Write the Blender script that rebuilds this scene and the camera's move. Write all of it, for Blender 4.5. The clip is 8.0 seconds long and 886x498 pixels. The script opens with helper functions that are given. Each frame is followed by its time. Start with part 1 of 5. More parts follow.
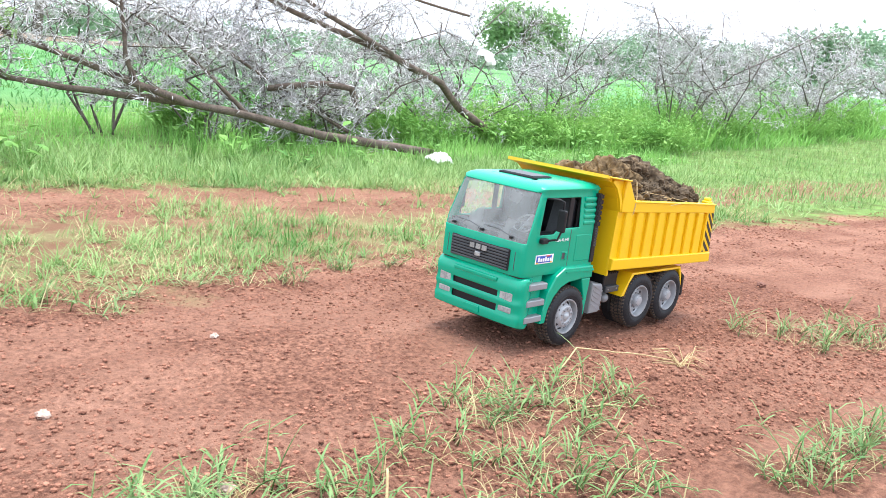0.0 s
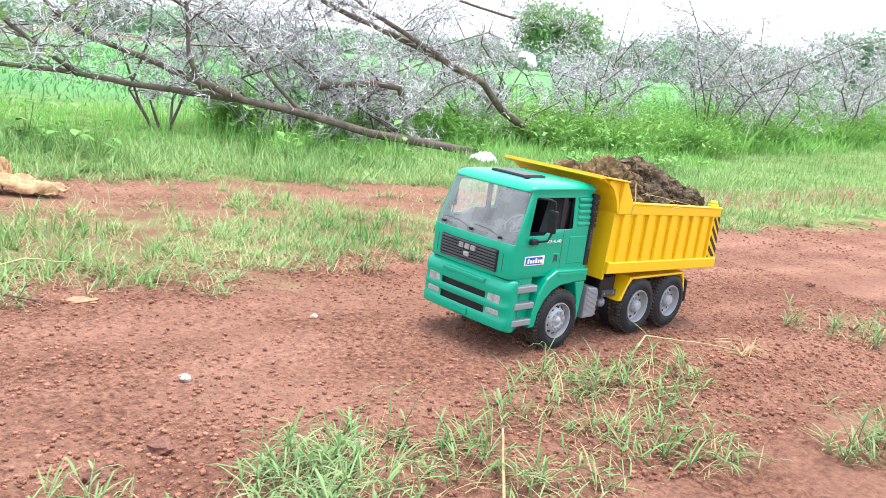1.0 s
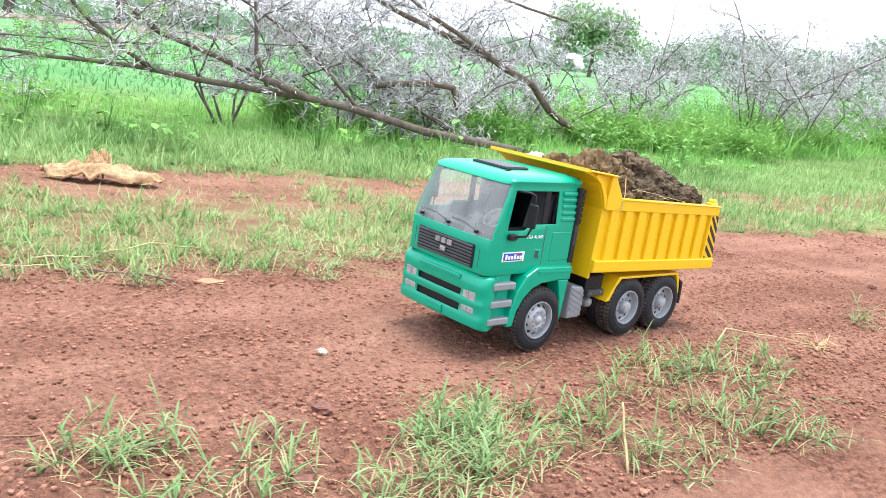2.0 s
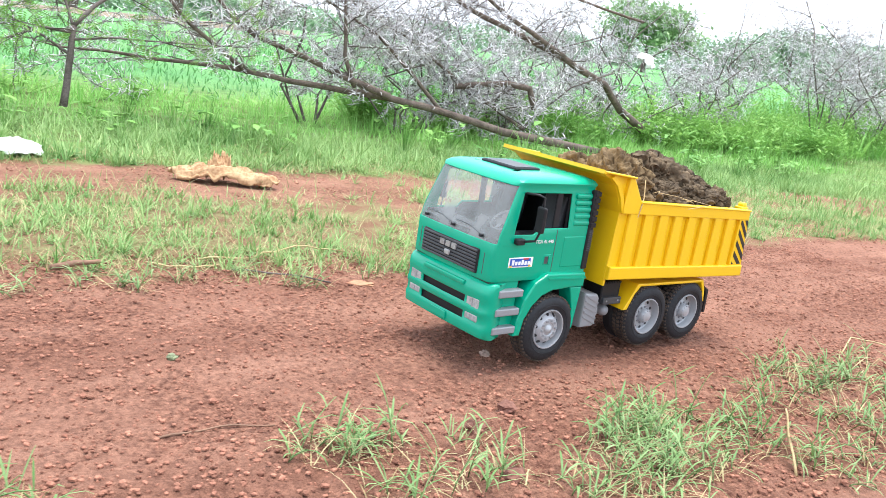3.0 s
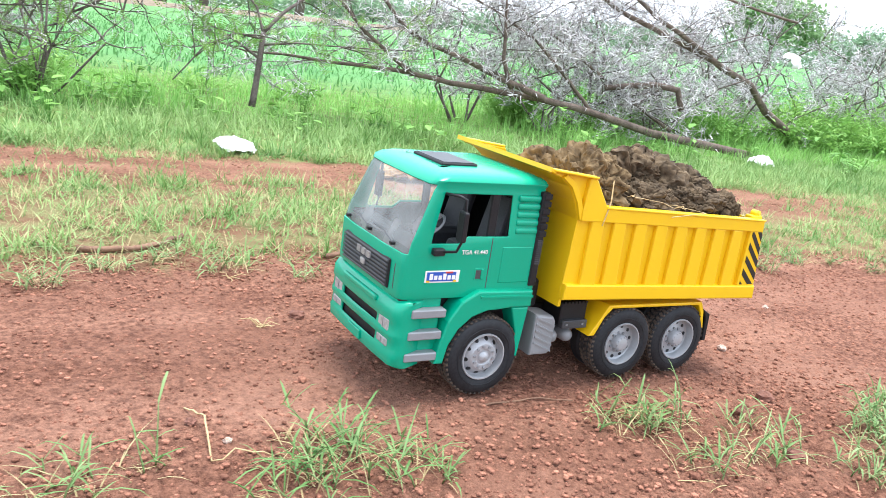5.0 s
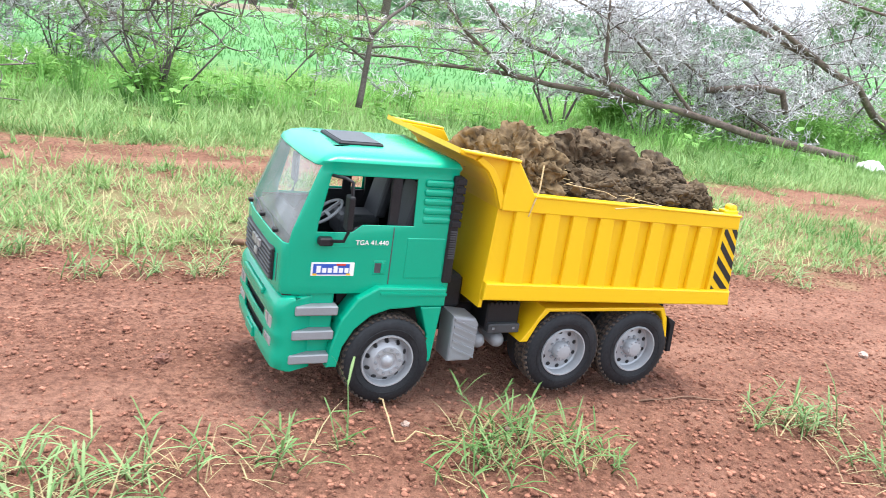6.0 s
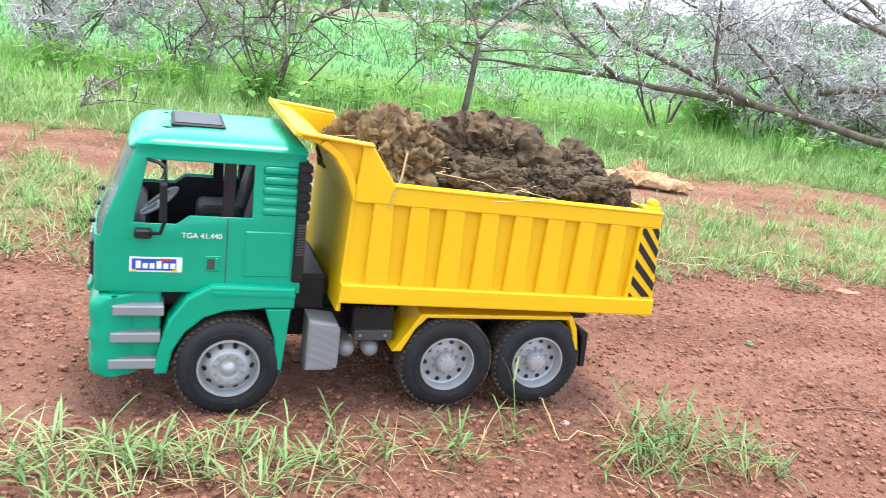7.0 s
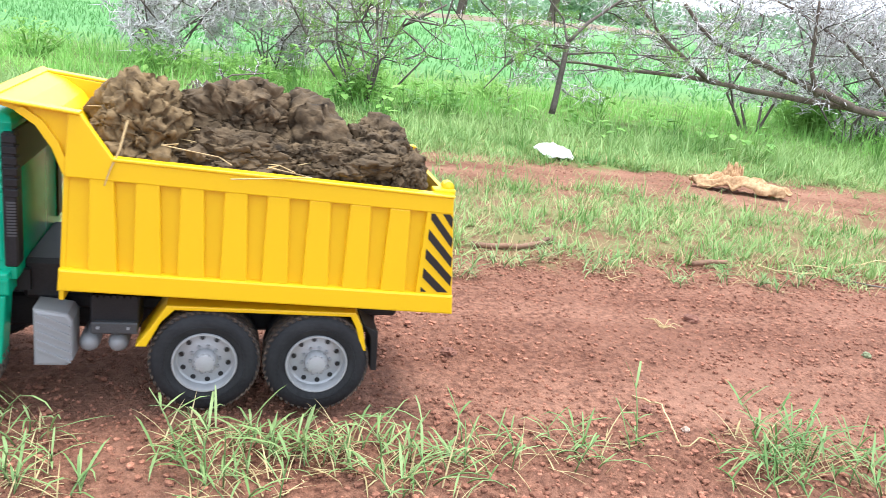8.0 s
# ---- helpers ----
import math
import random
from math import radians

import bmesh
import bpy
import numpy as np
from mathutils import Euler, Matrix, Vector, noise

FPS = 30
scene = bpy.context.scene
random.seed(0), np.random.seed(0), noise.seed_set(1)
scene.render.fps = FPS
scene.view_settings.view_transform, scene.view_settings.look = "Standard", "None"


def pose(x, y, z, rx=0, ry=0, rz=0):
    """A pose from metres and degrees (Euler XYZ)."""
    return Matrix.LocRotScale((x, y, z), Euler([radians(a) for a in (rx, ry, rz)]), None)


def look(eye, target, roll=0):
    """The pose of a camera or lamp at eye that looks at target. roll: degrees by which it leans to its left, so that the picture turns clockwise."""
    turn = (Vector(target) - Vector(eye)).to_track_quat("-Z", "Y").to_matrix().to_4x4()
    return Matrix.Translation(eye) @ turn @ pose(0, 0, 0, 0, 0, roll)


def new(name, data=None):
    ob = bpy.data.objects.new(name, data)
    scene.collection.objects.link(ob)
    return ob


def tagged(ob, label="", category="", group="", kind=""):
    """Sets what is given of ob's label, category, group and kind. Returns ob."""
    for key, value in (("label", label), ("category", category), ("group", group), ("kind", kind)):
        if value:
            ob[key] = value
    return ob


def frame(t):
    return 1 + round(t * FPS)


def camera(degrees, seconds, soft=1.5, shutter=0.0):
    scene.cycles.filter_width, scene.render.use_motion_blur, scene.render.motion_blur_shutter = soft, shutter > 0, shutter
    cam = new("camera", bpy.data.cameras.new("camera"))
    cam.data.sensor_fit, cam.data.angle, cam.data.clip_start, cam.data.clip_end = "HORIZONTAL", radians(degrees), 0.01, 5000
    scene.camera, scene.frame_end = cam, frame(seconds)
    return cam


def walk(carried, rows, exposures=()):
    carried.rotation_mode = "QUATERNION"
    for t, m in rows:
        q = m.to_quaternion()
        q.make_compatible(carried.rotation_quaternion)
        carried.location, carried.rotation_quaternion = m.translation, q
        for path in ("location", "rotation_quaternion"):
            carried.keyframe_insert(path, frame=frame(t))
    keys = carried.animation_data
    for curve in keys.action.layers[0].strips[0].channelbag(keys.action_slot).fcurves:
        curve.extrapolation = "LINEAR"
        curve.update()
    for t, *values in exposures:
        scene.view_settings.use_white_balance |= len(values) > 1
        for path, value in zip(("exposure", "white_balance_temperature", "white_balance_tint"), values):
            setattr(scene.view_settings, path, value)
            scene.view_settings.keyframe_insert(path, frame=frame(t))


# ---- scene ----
cam = camera(56.7, 8.0, soft=0.85, shutter=0.2)
PATH = [
    (0, (-0.003, -0.012, 0.287), (1.357, 1.408, -0.078), 6.7),
    (0.5, (-0.055, -0.016, 0.284), (1.282, 1.425, -0.086), 7.2),
    (1, (-0.104, -0.025, 0.283), (1.208, 1.437, -0.091), 7.5),
    (1.5, (-0.159, -0.033, 0.279), (1.13, 1.449, -0.098), 7.8),
    (1.7, (-0.182, -0.033, 0.276), (1.096, 1.457, -0.105), 8.1),
    (2.8, (-0.325, 0.002, 0.286), (0.865, 1.555, -0.124), 8.7),
    (3, (-0.35, 0.003, 0.287), (0.82, 1.571, -0.13), 8.7),
    (3.5, (-0.409, 0.006, 0.289), (0.716, 1.603, -0.139), 8.7),
    (4, (-0.456, 0.006, 0.29), (0.633, 1.625, -0.149), 8.7),
    (4.5, (-0.504, 0.007, 0.289), (0.529, 1.658, -0.162), 8.6),
    (5, (-0.545, 0.008, 0.287), (0.41, 1.702, -0.178), 8.8),
    (5.2, (-0.563, 0.008, 0.286), (0.361, 1.718, -0.185), 8.9),
    (6.3, (-0.643, 0.015, 0.278), (0.087, 1.809, -0.219), 8.5),
    (6.5, (-0.658, 0.015, 0.278), (0.034, 1.823, -0.225), 8.4),
    (7, (-0.687, 0.016, 0.276), (-0.092, 1.855, -0.238), 8.2),
    (7.5, (-0.713, 0.014, 0.276), (-0.209, 1.877, -0.25), 8.0),
    (8, (-0.73, 0.012, 0.276), (-0.305, 1.892, -0.258), 7.8),
]
walk(cam, [(t, look(eye, target, roll)) for t, eye, target, roll in PATH])

# ---- light ----
world = bpy.data.worlds.new("overcast")
scene.world = world
world.use_nodes = True
wn, wl = world.node_tree.nodes, world.node_tree.links
sky = wn.new("ShaderNodeTexSky")
sky.sky_type = "NISHITA"
sky.sun_disc = False
sky.sun_elevation, sky.sun_rotation = radians(83), radians(82)
sky.air_density, sky.dust_density, sky.ozone_density = 1.0, 1.5, 1.0
pale = wn.new("ShaderNodeHueSaturation")
pale.inputs["Saturation"].default_value = 0.12
wl.new(sky.outputs[0], pale.inputs["Color"])
cloud = wn.new("ShaderNodeMix")
cloud.data_type = "RGBA"
cloud.inputs["Factor"].default_value = 0.7
cloud.inputs["B"].default_value = (5.45, 6.3, 7.8, 1)
wl.new(pale.outputs[0], cloud.inputs["A"])
wl.new(cloud.outputs["Result"], wn["Background"].inputs[0])
wn["Background"].inputs[1].default_value = 0.15
sun = new("sun", bpy.data.lights.new("sun", "SUN"))
sun.data.energy, sun.data.angle, sun.data.color = 2.0, radians(24), (1.0, 0.99, 0.975)
sun.matrix_world = look((0.7, 0.3, 6.0), (0, 0.2, 0))
scene.view_settings.exposure = 1.39


# ---- materials ----
def material(name, color, rough=0.6, dark=None, scale=40.0, fine=400.0, bump=0.2, metal=0.0, spread=0.5, spec=0.5, island=0.0, coat=0.0):
    """Two scales of noise between a colour and its darker shade, with fine relief."""
    m = bpy.data.materials.new(name)
    m.use_nodes = True
    n, l = m.node_tree.nodes, m.node_tree.links
    b = n["Principled BSDF"]
    dark = dark or tuple(c * 0.7 for c in color)
    tc = n.new("ShaderNodeTexCoord")
    big, small = n.new("ShaderNodeTexNoise"), n.new("ShaderNodeTexNoise")
    big.inputs["Scale"].default_value, big.inputs["Detail"].default_value = scale, 6
    small.inputs["Scale"].default_value, small.inputs["Detail"].default_value = fine, 4
    for t in (big, small):
        l.new(tc.outputs["Object"], t.inputs["Vector"])
    mix = n.new("ShaderNodeMix")
    mix.data_type = "RGBA"
    mix.inputs["A"].default_value, mix.inputs["B"].default_value = (*dark, 1), (*color, 1)
    add = n.new("ShaderNodeMath")
    add.operation = "ADD"
    l.new(big.outputs["Fac"], add.inputs[0])
    l.new(small.outputs["Fac"], add.inputs[1])
    ramp = n.new("ShaderNodeMapRange")
    ramp.inputs["From Min"].default_value, ramp.inputs["From Max"].default_value = 1.0 - spread * 0.5, 1.0 + spread * 0.5
    l.new(add.outputs[0], ramp.inputs["Value"])
    l.new(ramp.outputs[0], mix.inputs["Factor"])
    last = mix.outputs["Result"]
    if island:
        geo, hsv = n.new("ShaderNodeNewGeometry"), n.new("ShaderNodeHueSaturation")
        vr = n.new("ShaderNodeMapRange")
        vr.inputs["To Min"].default_value, vr.inputs["To Max"].default_value = 1 - island, 1 + island
        l.new(geo.outputs["Random Per Island"], vr.inputs["Value"])
        l.new(vr.outputs[0], hsv.inputs["Value"])
        l.new(last, hsv.inputs["Color"])
        last = hsv.outputs[0]
    l.new(last, b.inputs["Base Color"])
    b.inputs["Roughness"].default_value, b.inputs["Metallic"].default_value = rough, metal
    b.inputs["Specular IOR Level"].default_value = spec
    b.inputs["Coat Weight"].default_value = coat
    if bump:
        bp = n.new("ShaderNodeBump")
        bp.inputs["Strength"].default_value, bp.inputs["Distance"].default_value = bump, 0.3 / fine
        l.new(small.outputs["Fac"], bp.inputs["Height"])
        l.new(bp.outputs[0], b.inputs["Normal"])
    return m


def leafy(name, a, b_, rough=0.55, trans=0.25):
    """Leaf or blade: colour runs between two shades from blade to blade, and light shines through a little."""
    m = bpy.data.materials.new(name)
    m.use_nodes = True
    n, l = m.node_tree.nodes, m.node_tree.links
    b = n["Principled BSDF"]
    geo = n.new("ShaderNodeNewGeometry")
    mix = n.new("ShaderNodeMix")
    mix.data_type = "RGBA"
    mix.inputs["A"].default_value, mix.inputs["B"].default_value = (*a, 1), (*b_, 1)
    tx = n.new("ShaderNodeTexNoise")
    tx.inputs["Scale"].default_value, tx.inputs["Detail"].default_value = 3.0, 3
    l.new(geo.outputs["Position"], tx.inputs["Vector"])
    ad = n.new("ShaderNodeMath")
    ad.operation = "MULTIPLY_ADD"
    ad.inputs[1].default_value = 0.65
    l.new(geo.outputs["Random Per Island"], ad.inputs[0])
    sub = n.new("ShaderNodeMath")
    sub.operation = "MULTIPLY_ADD"
    sub.inputs[1].default_value, sub.inputs[2].default_value = 1.6, -0.62
    l.new(tx.outputs["Fac"], sub.inputs[0])
    l.new(sub.outputs[0], ad.inputs[2])
    ad.use_clamp = True
    l.new(ad.outputs[0], mix.inputs["Factor"])
    l.new(mix.outputs["Result"], b.inputs["Base Color"])
    b.inputs["Roughness"].default_value = rough
    b.inputs["Specular IOR Level"].default_value = 0.3
    tr = n.new("ShaderNodeBsdfTranslucent")
    l.new(mix.outputs["Result"], tr.inputs["Color"])
    ms = n.new("ShaderNodeMixShader")
    ms.inputs[0].default_value = trans
    l.new(b.outputs[0], ms.inputs[1])
    l.new(tr.outputs[0], ms.inputs[2])
    l.new(ms.outputs[0], n["Material Output"].inputs["Surface"])
    return m


def glassy(name, tint, cover, rough=0.12):
    m = bpy.data.materials.new(name)
    m.use_nodes = True
    n, l = m.node_tree.nodes, m.node_tree.links
    b = n["Principled BSDF"]
    b.inputs["Base Color"].default_value = (*tint, 1)
    b.inputs["Roughness"].default_value = rough
    tr = n.new("ShaderNodeBsdfTransparent")
    tr.inputs["Color"].default_value = (0.85, 0.88, 0.86, 1)
    tc, tx = n.new("ShaderNodeTexCoord"), n.new("ShaderNodeTexNoise")
    tx.inputs["Scale"].default_value, tx.inputs["Detail"].default_value = 35, 6
    l.new(tc.outputs["Object"], tx.inputs["Vector"])
    mr = n.new("ShaderNodeMapRange")
    mr.inputs["From Min"].default_value, mr.inputs["From Max"].default_value = 0.3, 0.7
    mr.inputs["To Min"].default_value, mr.inputs["To Max"].default_value = cover * 0.7, cover * 1.3
    l.new(tx.outputs["Fac"], mr.inputs["Value"])
    ms = n.new("ShaderNodeMixShader")
    l.new(mr.outputs[0], ms.inputs[0])
    l.new(tr.outputs[0], ms.inputs[1])
    l.new(b.outputs[0], ms.inputs[2])
    l.new(ms.outputs[0], n["Material Output"].inputs["Surface"])
    return m


GREEN = material("green_plastic", (0.0, 0.335, 0.200), 0.27, (0.0, 0.300, 0.172), 25, 900, 0.03, spread=1.2, coat=0.1, spec=0.36)
YELLOW = material("yellow_plastic", (0.80, 0.50, 0.006), 0.38, (0.74, 0.45, 0.005), 18, 900, 0.04, spread=1.4)
BLACK = material("black_plastic", (0.015, 0.015, 0.017), 0.5, (0.007, 0.007, 0.008), 60, 900, 0.1, spec=0.3)
CHARCOAL = material("charcoal_grille", (0.06, 0.065, 0.07), 0.45, (0.035, 0.038, 0.042), 60, 900, 0.1)
GREY = material("grey_plastic", (0.27, 0.28, 0.29), 0.36, (0.21, 0.218, 0.225), 30, 900, 0.04, spread=1.3)
SEAT = material("seat_plastic", (0.045, 0.047, 0.052), 0.55, (0.025, 0.026, 0.03), 60, 900, 0.1)
RUBBER = material("tyre_rubber", (0.022, 0.024, 0.027), 0.62, (0.010, 0.011, 0.013), 60, 600, 0.2, spec=0.3)
TREAD = material("dusty_tread", (0.15, 0.110, 0.082), 0.9, (0.022, 0.021, 0.021), 70, 500, 0.4, spec=0.2, spread=0.7)
RIM = material("silver_rim_plastic", (0.40, 0.415, 0.43), 0.33, (0.31, 0.315, 0.32), 45, 900, 0.05, metal=0.15, spread=1.2)
LAMP = material("lamp_lens", (0.42, 0.43, 0.41), 0.2, (0.25, 0.26, 0.25), 80, 400, 0.1)
SILVER = material("silver_badge", (0.42, 0.42, 0.41), 0.35, (0.26, 0.26, 0.26), 90, 600, 0.1, metal=0.3)
WHITE = material("white_print", (0.82, 0.82, 0.82), 0.5, (0.72, 0.72, 0.72), 60, 600, 0.0)
BLUE = material("blue_print", (0.02, 0.09, 0.42), 0.45, (0.015, 0.07, 0.36), 60, 600, 0.0)
RED = material("red_print", (0.6, 0.05, 0.03), 0.45, None, 60, 600, 0.0)
STRIPE = material("black_stripe", (0.014, 0.014, 0.015), 0.45, None, 60, 600, 0.0)
# the grey cover holds dust and, in part, the pale reflection of the sky
SCREEN = glassy("dusty_windscreen", (0.50, 0.52, 0.50), 0.36, 0.06)
SOIL = material("dark_clod_soil", (0.165, 0.113, 0.064), 0.85, (0.020, 0.014, 0.009), 55, 120, 1.0, spec=0.25, spread=0.7)
TURF = material("straw_bound_soil", (0.27, 0.185, 0.095), 0.9, (0.045, 0.029, 0.016), 60, 130, 1.0, spec=0.2, spread=0.75)
STRAW = material("dry_straw", (0.55, 0.42, 0.22), 0.8, (0.36, 0.25, 0.12), 60, 500, 0.2, island=0.25)
BARK = material("grey_brown_bark", (0.20, 0.155, 0.125), 0.9, (0.075, 0.055, 0.045), 30, 220, 0.8, spec=0.2)
TWIG = material("dark_twig_bark", (0.19, 0.155, 0.14), 0.9, (0.075, 0.058, 0.052), 30, 300, 0.5, spec=0.2, island=0.3)
THORN = material("pale_grey_thorn", (0.68, 0.66, 0.66), 0.75, (0.40, 0.38, 0.38), 30, 300, 0.2, island=0.3)
OLIVE = material("dull_olive_skin", (0.22, 0.25, 0.13), 0.7, (0.13, 0.15, 0.08), 60, 300, 0.3)
WOOD = material("brown_dry_wood", (0.26, 0.145, 0.09), 0.85, (0.14, 0.075, 0.048), 40, 300, 0.5)
EARTH = material("bare_brown_earth", (0.25, 0.19, 0.135), 0.95, (0.16, 0.12, 0.08), 1.5, 12, 0.4)
WRAP = material("white_plastic_bag", (0.78, 0.78, 0.76), 0.5, (0.66, 0.66, 0.64), 20, 200, 0.3)
CLOTH = material("brown_husk", (0.56, 0.37, 0.20), 0.9, (0.30, 0.16, 0.075), 25, 200, 0.6)
GRAVEL = material("red_gravel", (0.36, 0.168, 0.110), 0.95, (0.165, 0.068, 0.045), 60, 500, 0.6, spec=0.2, island=0.35)
ORANGE = material("pale_orange_stone", (0.46, 0.23, 0.125), 0.9, (0.34, 0.16, 0.085), 60, 400, 0.4)
STONE = material("pale_pink_stone", (0.55, 0.42, 0.34), 0.85, (0.36, 0.24, 0.19), 60, 400, 0.4)
BROWNSTONE = material("red_brown_stone", (0.24, 0.105, 0.072), 0.9, (0.12, 0.05, 0.034), 60, 400, 0.5)
BLADE = leafy("fresh_grass_blade", (0.095, 0.215, 0.055), (0.29, 0.40, 0.17))
VERGE = leafy("verge_grass_blade", (0.095, 0.235, 0.050), (0.36, 0.49, 0.19))
TALL = leafy("tall_grass_blade", (0.13, 0.35, 0.06), (0.34, 0.60, 0.17), trans=0.4)
DRYBLADE = leafy("dry_grass_blade", (0.40, 0.31, 0.15), (0.60, 0.52, 0.29), 0.8)
WEED = leafy("weed_leaf", (0.10, 0.27, 0.05), (0.24, 0.44, 0.10))
SHRUB = leafy("undergrowth_leaf", (0.13, 0.32, 0.06), (0.34, 0.55, 0.15), trans=0.4)
FEATHER = leafy("feathery_green_leaf", (0.15, 0.33, 0.06), (0.32, 0.50, 0.14))
CROP = leafy("field_crop_blade", (0.10, 0.27, 0.085), (0.165, 0.35, 0.125))
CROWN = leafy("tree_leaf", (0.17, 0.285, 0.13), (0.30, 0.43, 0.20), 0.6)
# paler, greyer leaf: the haze of distance is mixed into its colour
HAZECROWN = leafy("haze_paled_leaf", (0.20, 0.32, 0.20), (0.32, 0.43, 0.28), 0.7)


# ---- helpers of this scene ----
def obj(name, verts, faces, mat, parent=None, label="", smooth=False):
    me = bpy.data.meshes.new(name)
    me.from_pydata([tuple(v) for v in verts], [], [tuple(f) for f in faces])
    me.materials.append(mat)
    if smooth:
        me.polygons.foreach_set("use_smooth", [True] * len(me.polygons))
    me.update()
    ob = new(name, me)
    ob.parent = parent
    if label:
        ob["label"] = label
    return ob


def part(name, bm, mat, parent, label="", smooth=False, turn=True):
    me = bpy.data.meshes.new(name)
    if turn:
        bmesh.ops.recalc_face_normals(bm, faces=bm.faces)
    bm.to_mesh(me)
    bm.free()
    me.materials.append(mat)
    if smooth:
        me.polygons.foreach_set("use_smooth", [True] * len(me.polygons))
        me.set_sharp_from_angle(angle=radians(32))
    ob = new(name, me)
    ob.parent = parent
    if label:
        ob["label"] = label
    return ob


def add_box(bm, x0, x1, y0, y1, z0, z1, bevel=0.0, seg=2):
    r = bmesh.ops.create_cube(bm, size=1, matrix=Matrix.Translation(((x0 + x1) / 2, (y0 + y1) / 2, (z0 + z1) / 2)) @ Matrix.Diagonal((abs(x1 - x0), abs(y1 - y0), abs(z1 - z0), 1)))
    if bevel:
        edges = list({e for v in r["verts"] for e in v.link_edges})
        bmesh.ops.bevel(bm, geom=edges, offset=bevel, segments=seg, profile=0.5, affect="EDGES")


def box(x0, x1, y0, y1, z0, z1, bevel=0.0, seg=2):
    bm = bmesh.new()
    add_box(bm, x0, x1, y0, y1, z0, z1, bevel, seg)
    return bm


def prism(profile, y0, y1, bevel=0.0, bm=None):
    """An (x, z) outline carried from y0 to y1."""
    bm = bm or bmesh.new()
    a = [bm.verts.new((x, y0, z)) for x, z in profile]
    b = [bm.verts.new((x, y1, z)) for x, z in profile]
    fs = [bm.faces.new(a), bm.faces.new(b[::-1])]
    k = len(a)
    for i in range(k):
        fs.append(bm.faces.new((a[i], b[i], b[(i + 1) % k], a[(i + 1) % k])))
    bmesh.ops.recalc_face_normals(bm, faces=fs)
    if bevel:
        rim = [e for e in set(fs[0].edges) | set(fs[1].edges)]
        bmesh.ops.bevel(bm, geom=rim, offset=bevel, segments=2, profile=0.5, affect="EDGES")
    return bm


def lathe(rows, seg, axis_y=True, bm=None, close=False):
    """(radius, y) rows turned round the y axis."""
    bm = bm or bmesh.new()
    rings = []
    for r, y in rows:
        rings.append([bm.verts.new((r * math.cos(2 * math.pi * i / seg), y, r * math.sin(2 * math.pi * i / seg))) for i in range(seg)])
    for a, b in zip(rings, rings[1:]):
        for i in range(seg):
            bm.faces.new((a[i], a[(i + 1) % seg], b[(i + 1) % seg], b[i]))
    if close:
        bm.faces.new(rings[0][::-1])
        bm.faces.new(rings[-1])
    return bm


def add_tube(V, F, pts, radii, sides=5):
    """A tube along points, added to lists of vertices and faces."""
    pts = [Vector(p) for p in pts]
    base = len(V)
    for i, p in enumerate(pts):
        d = (pts[min(i + 1, len(pts) - 1)] - pts[max(i - 1, 0)]).normalized()
        u = d.cross(Vector((0.13, 0.31, 0.94)))
        u = u.normalized() if u.length > 1e-4 else Vector((1, 0, 0))
        w = d.cross(u)
        for s in range(sides):
            a = 2 * math.pi * s / sides
            V.append(p + (u * math.cos(a) + w * math.sin(a)) * radii[i])
    for i in range(len(pts) - 1):
        for s in range(sides):
            a, b = base + i * sides + s, base + i * sides + (s + 1) % sides
            F.append((a, b, b + sides, a + sides))
    F.append(tuple(base + s for s in range(sides))[::-1])
    F.append(tuple(base + (len(pts) - 1) * sides + s for s in range(sides)))


def ease(a, b, x):
    t = min(1, max(0, (x - a) / (b - a)))
    return t * t * (3 - 2 * t)


def land(x, y):
    """Height of the bare ground: the road nearly level, the far fields rising to one side."""
    near = 0.0115 * max(-2, min(4, x)) + 0.02 * (max(-0.5, min(0.75, y)) - 0.59) - 0.0015
    near -= 0.005 * ease(0.7, 1.0, y) + 0.004 * ease(1.2, 1.6, y)
    w = ease(2.2, 9, math.hypot(x * 0.8, y - 0.6))
    return near * (1 - w) + (0.052 * x + 0.004 * y) * w


# ---- the toy truck: x runs backwards from the front axle, y to its far side, z up from the ground ----
RAD = 0.0372


def plan_loft(levels, skip, mat, name, parent, label="", thick=0.0016, cap=True):
    """Rings of points, level by level, joined by quads; skip tells which cells stay open."""
    bm = bmesh.new()
    rings = [[bm.verts.new(p) for p in ring] for ring in levels]
    for j in range(len(rings) - 1):
        k = len(rings[j])
        for i in range(k):
            if not skip(i, j):
                bm.faces.new((rings[j + 1][i], rings[j + 1][(i + 1) % k], rings[j][(i + 1) % k], rings[j][i]))
    if cap:
        bm.faces.new(rings[-1][::-1])
    ob = part(name, bm, mat, parent, label, turn=False)
    me = ob.data
    me.polygons.foreach_set("use_smooth", [True] * len(me.polygons))
    so = ob.modifiers.new("thickness", "SOLIDIFY")
    so.thickness, so.offset = thick, -1
    bv = ob.modifiers.new("edges", "BEVEL")
    bv.width, bv.segments, bv.limit_method, bv.angle_limit = 0.0006, 2, "ANGLE", radians(50)
    return ob


def clip_z(poly, z, side):
    """What of a polygon (x, z) lies over (side 1) or under (side -1) a height."""
    out = []
    for a, c in zip(poly, poly[1:] + poly[:1]):
        da, dc = (a[1] - z) * side, (c[1] - z) * side
        if da >= 0:
            out.append(a)
        if da * dc < 0:
            out.append((a[0] + (c[0] - a[0]) * da / (da - dc), z))
    return out


